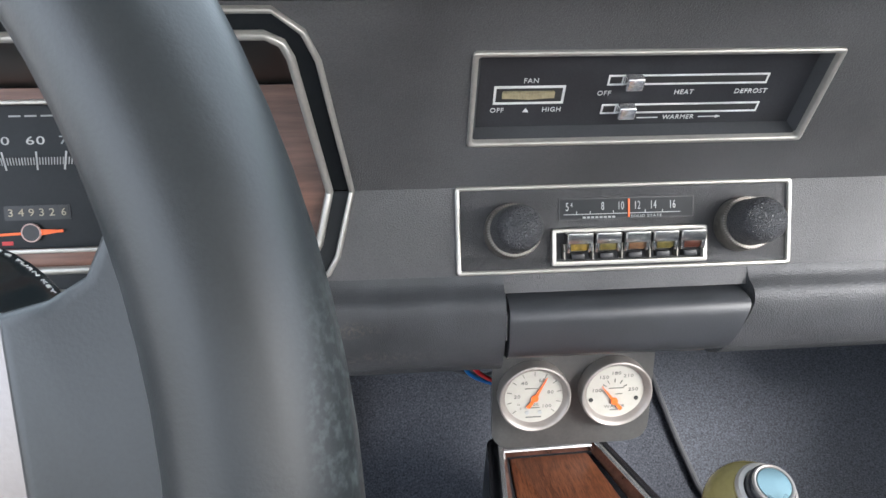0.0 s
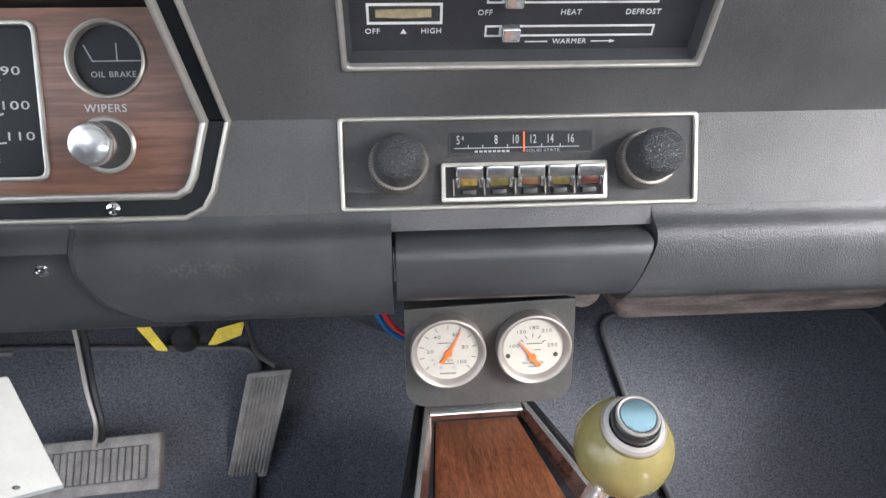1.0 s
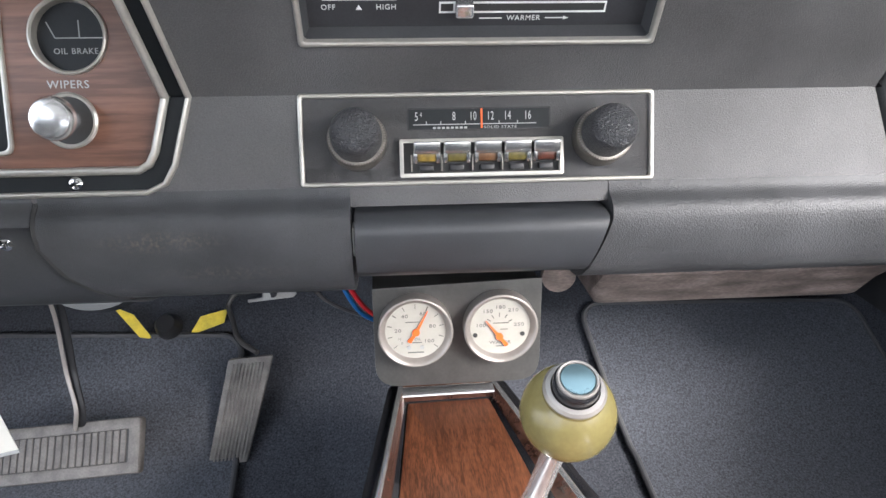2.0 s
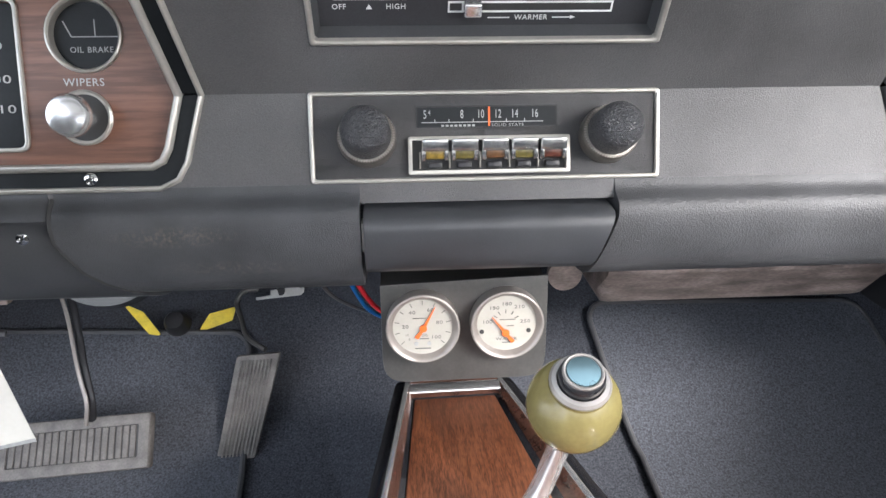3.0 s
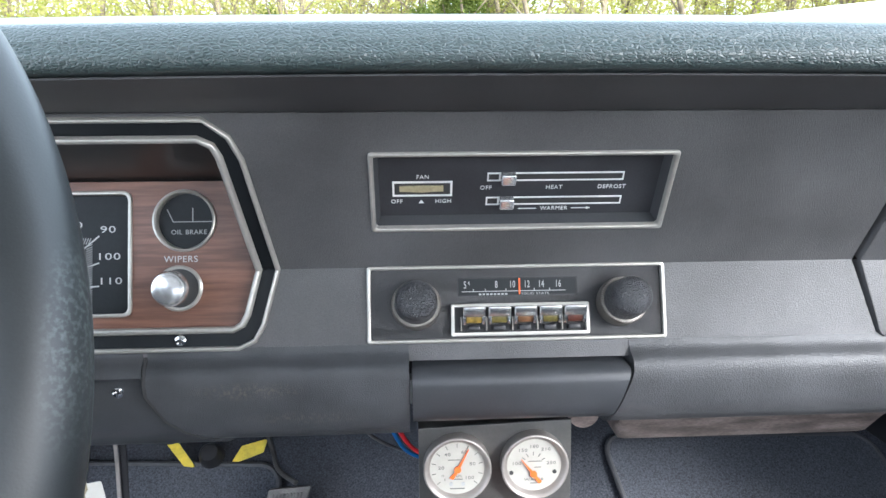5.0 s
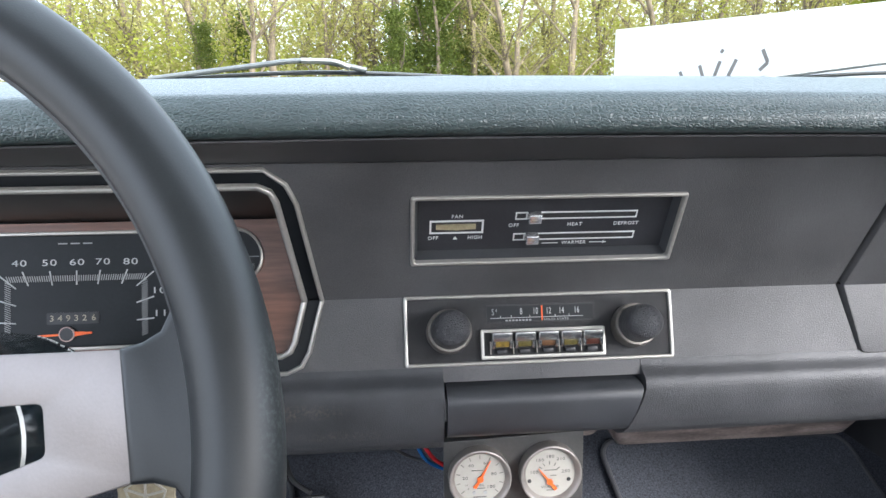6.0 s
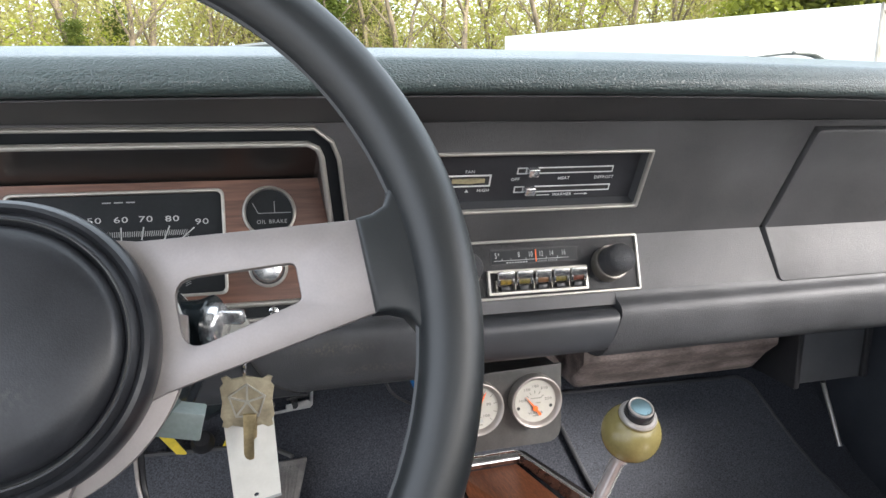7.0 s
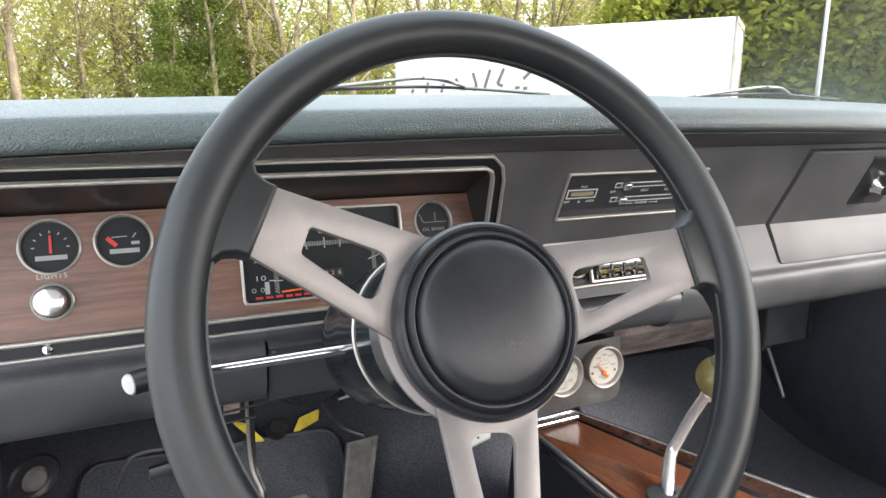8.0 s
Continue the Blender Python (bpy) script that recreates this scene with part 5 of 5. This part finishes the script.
part("pad_frame", placed(plate(rounded(rect(0.170, 0.061, -0.006), 0.005), [rounded(rect(0.146, 0.038, -0.006), 0.003)], 0.0, 0.0022, 0.0008), bmx), RUBBER, brake)
part("rib_bed", placed(plate(rect(0.145, 0.037, -0.006), [], 0.0, 0.0004), bmx), INK, brake)
for i in range(18):
    x = -0.0735 + 0.0079 * i
    part("rib", placed(box(x - 0.0031, x + 0.0031, -0.0180, 0.0180, 0.0, 0.0020, 0.0007, 1), bmx), RUBBER, brake)
# pale bar for the arm's highlight, black bar for the shadow beside it
part("pedal_arm", tube([(-0.243, 0.650, 0.600), (-0.2430, 0.668, 0.532), (-0.2420, 0.661, 0.4567), (-0.2320, 0.6440, 0.4209), (-0.238, 0.642, 0.392)], 0.0026, 10, flat=0.6), BEZEL, brake, "bent arm, its highlight line put in as a paler bar")
part("arm_shadow", tube([(-0.236, 0.656, 0.600), (-0.2370, 0.673, 0.532), (-0.2375, 0.667, 0.4567), (-0.2290, 0.6500, 0.4209), (-0.233, 0.648, 0.392)], 0.0045, 10, flat=0.5), BLACKM, brake, "black bar that stands for the shadow beside the arm")
park = thing("parking_brake_handle", (-0.32, 0.42, 0.62), "black parking brake handle with white lettering", "parking brake")
pm = basis((-0.3220, 0.4170, 0.6126), (0.992, 0.0, 0.123), (-0.123, 0.15, 0.98))
part("handle", placed(box(-0.0455, 0.0455, -0.0058, 0.0058, -0.010, 0.0, 0.002), pm), BLACKM, park)
part("lettering", words("BRAKE", 0.0046, shift(pm, -0.004, 0, 0.0003), wide=1.5), WHITE, park)
part("bracket", tube([(-0.297, 0.43, 0.622), (-0.304, 0.43, 0.634), (-0.300, 0.43, 0.640), (-0.262, 0.43, 0.642)], 0.0014, 8), BLACKM, park)
part("stay", tube([(-0.322, 0.43, 0.650), (-0.285, 0.43, 0.653), (-0.250, 0.43, 0.655)], 0.0013, 8), BLACKM, park)
part("hanger", tube([(-0.300, 0.432, 0.618), (-0.296, 0.445, 0.642), (-0.294, 0.450, 0.672)], 0.0035, 8), BLACKM, park)

# ---- things under the dash ----
duct = thing("underdash_duct", (0.50, 0.62, 0.53), "dusty brown plastic duct box under the dash", "air duct")
dp = rounded([(0.600, 0.5830), (0.640, 0.5300), (0.720, 0.5300), (0.720, 0.640), (0.600, 0.640)], [0.01, 0.012, 0.01, 0, 0])
bm = along_x(dp, 0.346, 0.664, cuts=40)
for v in bm.verts:  # rounded lower corners
    d = min(v.co.x - 0.346, 0.664 - v.co.x)
    if d < 0.014 and v.co.z < 0.56:
        v.co.z += (1 - math.sqrt(max(0.0, 1 - (1 - d / 0.014) ** 2))) * 0.016 * (0.56 - v.co.z) / 0.03
part("duct_body", bm, DUCT, duct, smooth=50)
part("duct_tab", placed(lathe([(0.0, 0.0), (0.0190, 0.0), (0.0190, 0.008), (0.0, 0.008)], 24), basis((0.312, 0.65, 0.565), (1, 0, 0), (0, 0, 1))), DUCT, duct, "round tab beside the duct")
vent = thing("kick_panel_vent", (0.76, 0.60, 0.52), "black vent box with a hanging pull rod", "air vent")
part("vent_box", box(0.690, 0.815, 0.585, 0.68, 0.520, 0.64, 0.005), SATIN, vent)
part("vent_flange", box(0.682, 0.692, 0.580, 0.68, 0.516, 0.64, 0.002), BLACKM, vent)
part("vent_rib", box(0.806, 0.818, 0.580, 0.60, 0.522, 0.64, 0.002), BLACKM, vent)
part("pull_rod", tube([(0.897, 0.735, 0.44), (0.892, 0.70, 0.385), (0.888, 0.675, 0.345)], 0.0040, 10), TRIM, vent, "thin bright pull rod")
part("rod_stay", tube([(0.815, 0.64, 0.56), (0.87, 0.70, 0.50), (0.897, 0.735, 0.44)], 0.004, 8), BLACKM, vent)
clip = thing("throttle_bracket", (-0.04, 0.85, 0.44), "pale stamped metal throttle bracket on the toe board", "bracket")
tb = basis((-0.0705, 0.8180, 0.4605), (0.86, 0.49, -0.13), (0, 0.25, 0.95))
part("bracket_plate", placed(plate([(0, -0.001), (0.064, -0.002), (0.069, 0.002), (0.0715, 0.025), (0.067, 0.025), (0.0645, 0.007), (0.060, 0.0115), (0.021, 0.010), (0.020, 0.003), (0, 0.0025)], [], -0.002, 0.002, 0.0006), tb), CAPM, clip, "pale plate with a turned-up end")
part("bracket_rail", placed(box(0.022, 0.062, 0.0165, 0.0190, -0.002, 0.001, 0.0005), tb), BRACKET, clip, "thin grey rail")
part("bracket_post", placed(box(0.0315, 0.0335, 0.0105, 0.0270, -0.003, -0.001), tb), BRACKET, clip)
part("bracket_mount", tube([(-0.040, 0.833, 0.464), (-0.040, 0.860, 0.461), (-0.040, 0.878, 0.466)], 0.006, 10), BLACKM, clip, "black stud into the toe board")
for name, m, pts, label in (("red_wire", WIRER, [(0.074, 0.50, 0.675), (0.0900, 0.505, 0.636), (0.107, 0.512, 0.602), (0.128, 0.52, 0.582)], "red gauge wire under the dash"),
                            ("blue_wire", WIREB, [(0.068, 0.51, 0.675), (0.0840, 0.515, 0.632), (0.102, 0.520, 0.594), (0.128, 0.525, 0.577)], "blue gauge wire under the dash"),
                            ("grey_hose", WIREG, [(0.052, 0.52, 0.66), (0.062, 0.53, 0.613), (0.085, 0.545, 0.585), (0.118, 0.55, 0.572), (0.150, 0.55, 0.578)], "thin grey gauge line under the dash")):
    solid(name, tube(pts, 0.0021 if "wire" in name else 0.0019, 8), m, label, "wire")
for x, y, z, w, h, t in ((-0.2270, 0.816, 0.4365, 0.072, 0.015, -46), (-0.1290, 0.822, 0.4300, 0.062, 0.022, 24)):
    ym = basis((x, y, z), (1, 0, 0), (0, 0.5, 0.86)) @ Matrix.Rotation(radians(t), 4, "Z")
    solid("yellow_strap", placed(plate(rounded([(-w / 2, -h * 0.3), (w * 0.3, -h / 2), (w / 2, h * 0.2), (-w * 0.1, h / 2)], 0.003), [], 0, 0.002), ym), YELLOW, "yellow plastic strap end below the dash", "strap", "yellow straps")
solid("dimmer_switch", placed(lathe([(0.0, 0.020), (0.012, 0.019), (0.016, 0.012), (0.018, 0.0), (0.0, 0.0)], 24), basis((-0.1800, 0.815, 0.428), (1, 0, 0), (0, 0.7, 0.7))), BLACKM, "round black floor switch", "switch")
solid("underdash_brace", along_x([(0.50, 0.66), (0.80, 0.60), (0.86, 0.60), (0.86, 0.67), (0.5, 0.67)], LEFT, RIGHT), BLACKM, "black steel brace hidden under the dash", "brace")
solid("brown_connector", box(-0.292, -0.258, 0.60, 0.63, 0.568, 0.592, 0.005), DUCT, "brown plastic connector under the dash", "connector")
speaker = thing("kick_panel_speaker", (-0.50, 0.62, 0.50), "round dark kick panel vent with a brown centre", "vent")
spm = basis((-0.500, 0.640, 0.512), (0.8, 0.6, 0), (0, 0.0, 1))
part("vent_ring", placed(lathe([(0.017, 0.0), (0.022, 0.003), (0.029, 0.003), (0.032, 0.0), (0.0, -0.004)], 36), spm), BLACKM, speaker)
part("vent_centre", placed(lathe([(0.0, 0.005), (0.012, 0.004), (0.016, 0.0)], 30), spm), RUBBER, speaker)
solid("defroster_hose", tube([(-0.422, 0.70, 0.40), (-0.417, 0.66, 0.4627), (-0.3965, 0.655, 0.5055), (-0.376, 0.657, 0.5125), (-0.3561, 0.66, 0.5101), (-0.315, 0.67, 0.500)], 0.0032, 10), WIREG, "black hose curving below the dash", "hose")

# ---- floor mats ----
def on_floor(x, run, lift):
    """A place on the floor: run is measured up the toe board from its foot and back along the floor."""
    y = 0.66 + (run * 0.725 if run > 0 else run)
    for (y0, z0), (y1, z1) in zip(BEND, BEND[1:]):
        if y0 <= y <= y1:
            break
    d = Vector((0, y1 - y0, z1 - z0)).normalized()
    return Vector((x, y, z0 + (z1 - z0) * (y - y0) / (y1 - y0))) + Vector((0, -d.z, d.y)) * lift


def mat_thing(toe_part, floor_part, label):
    """A carpet mat that lies on the toe board and bends onto the floor."""
    (l1, _), (r1, _), (r2, t2), (l2, t1) = toe_part
    (l0, b0), (r0, b1) = floor_part[:2]
    m = thing("floor_mat", tuple(on_floor(l1, 0.0, 0)), label, "floor mat", "floor mats")
    rows = []
    n, corner = 44, 0.03
    for i in range(n + 1):
        f = i / n
        f = 0.5 - 0.5 * math.cos(math.pi * f)  # closer rows towards both ends
        run = b0 + (t1 - b0) * f
        k = run / t1 if run > 0 else run / b0
        xl, xr = (l1 + (l2 - l1) * k, r1 + (r2 - r1) * k) if run > 0 else (l1 + (l0 - l1) * k, r1 + (r0 - r1) * k)
        e = corner - min(corner, run - b0, t1 - run)
        cut = corner - math.sqrt(max(0.0, corner * corner - e * e))
        slope = t2 - t1 if run > 0 else 0.0
        rows.append([(xl + cut + (xr - xl - 2 * cut) * j / 10, run + slope * max(0.0, k) * j / 10) for j in range(11)])
    bm = bmesh.new()
    tops = [[bm.verts.new(on_floor(x, r, 0.011)) for x, r in row] for row in rows]
    for a, b in zip(tops, tops[1:]):
        for k in range(10):
            bm.faces.new((a[k], a[k + 1], b[k + 1], b[k]))
    loop = rows[0] + [r[-1] for r in rows[1:-1]] + rows[-1][::-1] + [r[0] for r in rows[-2:0:-1]]
    ring = tops[0] + [r[-1] for r in tops[1:-1]] + tops[-1][::-1] + [r[0] for r in tops[-2:0:-1]]
    foot = [bm.verts.new(on_floor(x, r, 0.001)) for x, r in loop]
    for k in range(len(ring)):
        bm.faces.new((ring[k - 1], foot[k - 1], foot[k], ring[k]))
    part("carpet_top", bm, MATM, m, smooth=50)
    part("mat_binding", tube([on_floor(x, r, 0.009) for x, r in loop + loop[:1]], 0.0042, 8, steps=1), PIPING, m, "stitched binding")


mat_thing([(0.438, 0.0), (0.857, 0.0), (0.802, 0.231), (0.393, 0.239)], [(0.480, -0.48), (0.900, -0.48), (0.857, 0.004), (0.438, 0.004)],
          "black carpet floor mat with stitched binding on the passenger side")
mat_thing([(-0.495, 0.0), (-0.076, 0.0), (-0.082, 0.213), (-0.47, 0.226)], [(-0.510, -0.42), (-0.072, -0.42), (-0.076, 0.004), (-0.495, 0.004)],
          "black carpet floor mat on the driver side")

# ---- outside ----
solid("ground", along_x([(-150, 0.0), (300, 0.0), (300, -0.2), (-150, -0.2)], -250, 250), ASPHALT, "grey asphalt lot reaching the trees", "ground", kind="structure")
for x in (0.0, 0.622):
    w = thing("windshield_wiper", (x, 0.60, 0.96), "thin grey wiper resting at the windshield base", "wiper", "windshield wipers")
    part("wiper_arm", tube([(x - 0.16, 0.580, 0.981), (x - 0.06, 0.575, 0.993), (x - 0.02, 0.572, 0.9975), (x + 0.012, 0.572, 0.9965), (x + 0.05, 0.575, 0.989)], 0.0026, 8), WIPERM, w)
    part("wiper_blade", tube([(x - 0.17, 0.585, 0.979), (x, 0.578, 0.987), (x + 0.19, 0.585, 0.9805)], 0.0036, 8, flat=0.6), BRACKET, w)
    part("wiper_pivot", tube([(x - 0.012, 0.568, 0.9975), (x + 0.018, 0.568, 0.9965), (x + 0.034, 0.568, 0.991)], 0.0038, 8, flat=0.7), TRIM, w)

# white box trailer
trailer = thing("box_trailer", (11.2, 17.6, 0.0), "long white box trailer with faded dark lettering shapes", "trailer")
TL, TRR = Vector((7.9, 21.9, 0)), Vector((14.5, 13.3, 0))
tdir = (TRR - TL).normalized()
tn = Vector((-tdir.y, tdir.x, 0))
TMX = Matrix((tdir, -tn if tn.dot(Vector((1, 1, 0))) < 0 else tn, Vector((0, 0, 1)))).transposed().to_4x4()
TMX.translation = TL
tl = (TRR - TL).length
part("side_walls", placed(box(0, tl, 0, 2.6, 1.0, 3.53, 0.03), TMX), TRAILERM, trailer)
part("rear_frame", placed(join(box(tl, tl + 0.05, 0, 0.12, 0.9, 3.55), box(tl, tl + 0.05, 2.48, 2.6, 0.9, 3.55), box(tl, tl + 0.05, 0, 2.6, 3.40, 3.55)), TMX), TRAILEND, trailer)
part("rear_door", placed(join(box(tl, tl + 0.03, 0.14, 1.28, 1.0, 3.38), box(tl, tl + 0.03, 1.32, 2.46, 1.0, 3.38)), TMX), TRAILEND, trailer)
part("chassis", placed(box(0.3, tl - 0.2, 0.3, 2.3, 0.7, 1.0), TMX), BLACKM, trailer)
for k in range(2):
    for s in (0.1, 2.2):
        wmx = TMX @ Matrix.Translation((tl - 1.6 - 1.2 * k, s, 0.5)) @ Matrix.Rotation(radians(-90), 4, "X")
        part("wheel", placed(lathe([(0.0, 0.0), (0.3, 0.0), (0.48, 0.03), (0.5, 0.1), (0.5, 0.2), (0.47, 0.26), (0.0, 0.26)], 24), wmx), BLACKM, trailer)
sm = basis(TL - tn * 0.0 + tdir * 0, tdir, (0, 0, 1))
side = -1 if (TMX.to_3x3() @ Vector((0, 1, 0))).dot(sm.to_3x3() @ Vector((0, 0, 1))) > 0 else 1
strokes = [(0.55, 1.62, 0.62, 1.72), (1.02, 1.62, 1.10, 1.92), (1.52, 1.62, 1.60, 1.88), (1.98, 2.02, 2.12, 1.72), (2.12, 1.72, 2.32, 1.72), (2.50, 2.16, 2.62, 1.80),
           (2.62, 1.80, 2.52, 1.66), (2.86, 1.74, 3.02, 2.24), (3.02, 2.44, 3.08, 2.52), (3.24, 1.84, 3.42, 2.26), (3.24, 1.84, 3.40, 1.78), (4.02, 2.46, 4.16, 2.14), (4.16, 2.14, 3.98, 1.96),
           (3.75, 1.72, 3.88, 1.74), (3.98, 1.70, 4.10, 1.72)]
part("lettering_shapes", join(*[bar(a * 1.2, 1.62 + (b - 1.62) * 1.15, c * 1.2, 1.62 + (d - 1.62) * 1.15, 0.10, sm, 0.0, 0.012) for a, b, c, d in strokes]), RUBBER, trailer, "dark slanted letter strokes, partly peeled")

antenna = thing("radio_antenna", (0.992, 0.757, 0.935), "slim pale metal radio antenna on the cowl", "antenna")
part("mast", tube([(0.992, 0.757, 0.950), (0.993, 0.757, 1.20), (0.995, 0.757, 1.70)], (0.0050, 0.0030), 10), POLEM, antenna)
part("antenna_base", placed(lathe([(0.0, 0.0), (0.014, 0.0), (0.013, 0.006), (0.007, 0.016), (0.0045, 0.018), (0.0, 0.018)], 20), Matrix.Translation((0.992, 0.757, 0.934))), POLEM, antenna)


# trees: tapered trunk, limbs, and crowns of many small leaves
def limb(bm, p, d, length, r, depth, ends, rng):
    pts = [p]
    v = d.copy()
    for i in range(4):
        v = (v + Vector((rng.uniform(-0.16, 0.16), rng.uniform(-0.16, 0.16), rng.uniform(-0.05, 0.10)))).normalized()
        pts.append(pts[-1] + v * length / 4)
    t = tube(pts, (r, r * 0.45), 6 if depth else 9, steps=1)
    me = bpy.data.meshes.new("tmp")
    t.to_mesh(me)
    t.free()
    bm.from_mesh(me)
    bpy.data.meshes.remove(me)
    ends += pts[1:]
    if depth < 2:
        for i in range(7 if depth == 0 else 3):
            k = rng.randint(1, 4)
            a = rng.uniform(0, 6.28)
            nd = (v * 0.55 + Vector((math.cos(a), math.sin(a), rng.uniform(0.1, 0.7))) * 0.75).normalized()
            limb(bm, pts[k], nd, length * rng.uniform(0.28, 0.45), r * 0.38, depth + 1, ends, rng)


def leaf_cloud(ends, count, spread, size, rng):
    bm = bmesh.new()
    for i in range(count):
        c = rng.choice(ends) + Vector((rng.gauss(0, spread), rng.gauss(0, spread), rng.gauss(0, spread * 0.8)))
        c.z = max(c.z, 0.15)
        a = Vector((rng.gauss(0, 1), rng.gauss(0, 1), rng.gauss(0, 0.6))).normalized()
        b = a.cross(Vector((rng.gauss(0, 1), rng.gauss(0, 1), rng.gauss(0, 1)))).normalized()
        s = size * rng.uniform(0.6, 1.4)
        bm.faces.new([bm.verts.new(c + a * s), bm.verts.new(c + b * s * 0.5), bm.verts.new(c - a * s), bm.verts.new(c - b * s * 0.5)])
    return bm


rng = random.Random(7)


def make_tree(kind):
    bare = kind == "bare"
    t = thing("tree", (0, 0, 0), "tall bare grey-brown tree with thin spring leaves" if bare else "dense dark evergreen tree", "tree", "bare trees" if bare else "evergreen trees")
    bm, ends = bmesh.new(), []
    if bare:
        limb(bm, Vector((0, 0, -0.1)), Vector((rng.uniform(-0.1, 0.1), 0, 1)), rng.uniform(12, 15), rng.uniform(0.24, 0.5), 0, ends, rng)
        part("trunk", bm, BARK, t, smooth=60)
        part("crown", leaf_cloud([e for e in ends if e.z > 2.0], 3200, 0.6, 0.08, rng), TWIG, t, smooth=0)
    else:
        limb(bm, Vector((0, 0, -0.1)), Vector((0, 0, 1)), 8.5, 0.2, 1, ends, rng)
        ends = [Vector((math.cos(a) * r * (1 - h / 10.5), math.sin(a) * r * (1 - h / 10.5), h)) for a, r, h in
                [(rng.uniform(0, 6.28), rng.uniform(0.3, 2.9), rng.uniform(0.3, 9.5)) for _ in range(90)]]
        part("trunk", bm, BARK, t, smooth=60)
        part("crown", leaf_cloud(ends, 7000, 0.42, 0.11, rng), LEAFD, t, smooth=0)
    return t


bare = [make_tree("bare") for _ in range(4)]
green = [make_tree("green") for _ in range(2)]


def plant(proto, az, dist, scale, first=False):
    p = (dist * math.sin(radians(az)), dist * math.cos(radians(az)), 0)
    m = Matrix.Translation(p) @ Matrix.Rotation(rng.uniform(0, 6.28), 4, "Z") @ Matrix.Diagonal((scale, scale, scale, 1))
    if first:
        proto.matrix_basis = m
        return proto
    c = copy_thing(proto, m)
    c.matrix_basis = m
    return c


spots = []
for i in range(84):
    spots.append((-44 + 92 * i / 83 + rng.uniform(-1, 1), rng.uniform(33, 56), rng.uniform(0.5, 0.74)))
used = set()
for az, d, s in spots:
    k = rng.randrange(4)
    plant(bare[k], az, d, s, k not in used)
    used.add(k)
for k, (az, d, s) in enumerate([(3.5, 37, 0.9), (5.5, 34, 0.75), (8.5, 38, 1.0), (-11, 42, 0.7), (1.5, 33, 0.6), (27, 44, 0.6), (-14, 36, 0.55)]):
    plant(green[k % 2], az, d, s, k < 2)
# low brush and shrubs between the trunks
ends = [Vector((d * math.sin(radians(a)), d * math.cos(radians(a)), z)) for a, d, z in
        [(rng.uniform(-46, 46), rng.uniform(36, 50), abs(rng.gauss(0, 4.0)) + 0.2) for _ in range(2200)]]
tagged(new("brush", finish(leaf_cloud(ends, 90000, 0.6, 0.11, rng), "brush", TWIG, 0)), "tan leafless brush between the trunks", "brush", kind="stuff")
ends = [Vector((d * math.sin(radians(a)), d * math.cos(radians(a)), z)) for a, d, z in
        [(rng.uniform(-46, 46), rng.uniform(36, 50), abs(rng.gauss(0, 3.6)) + 0.2) for _ in range(900)]]
tagged(new("shrubs", finish(leaf_cloud(ends, 52000, 0.7, 0.11, rng), "shrubs", LEAFY, 0)), "yellow-green spring shrubs under the trees", "shrubs", kind="stuff")
# far edge of the woods
ends = [Vector((d * math.sin(radians(a)), d * math.cos(radians(a)), z)) for a, d, z in
        [(rng.uniform(-50, 60), rng.uniform(60, 70), rng.uniform(0.2, 11.5)) for _ in range(2600)]]
tagged(new("far_woods", finish(leaf_cloud(ends, 76000, 0.9, 0.22, rng), "far_woods", TWIG, 0)), "hazy tan woods far behind the lot", "woods", kind="stuff")
# tall hedge at the far right
ends = [Vector((d * math.sin(radians(a)), d * math.cos(radians(a)), z)) for a, d, z in
        [(rng.uniform(38, 78), rng.uniform(27, 31), rng.uniform(0.2, 7.5)) for _ in range(1500)]]
tagged(new("hedge", finish(leaf_cloud(ends, 90000, 0.45, 0.17, rng), "hedge", LEAFY, 0)), "tall yellow-green hedge beside the lot", "hedge", kind="stuff")
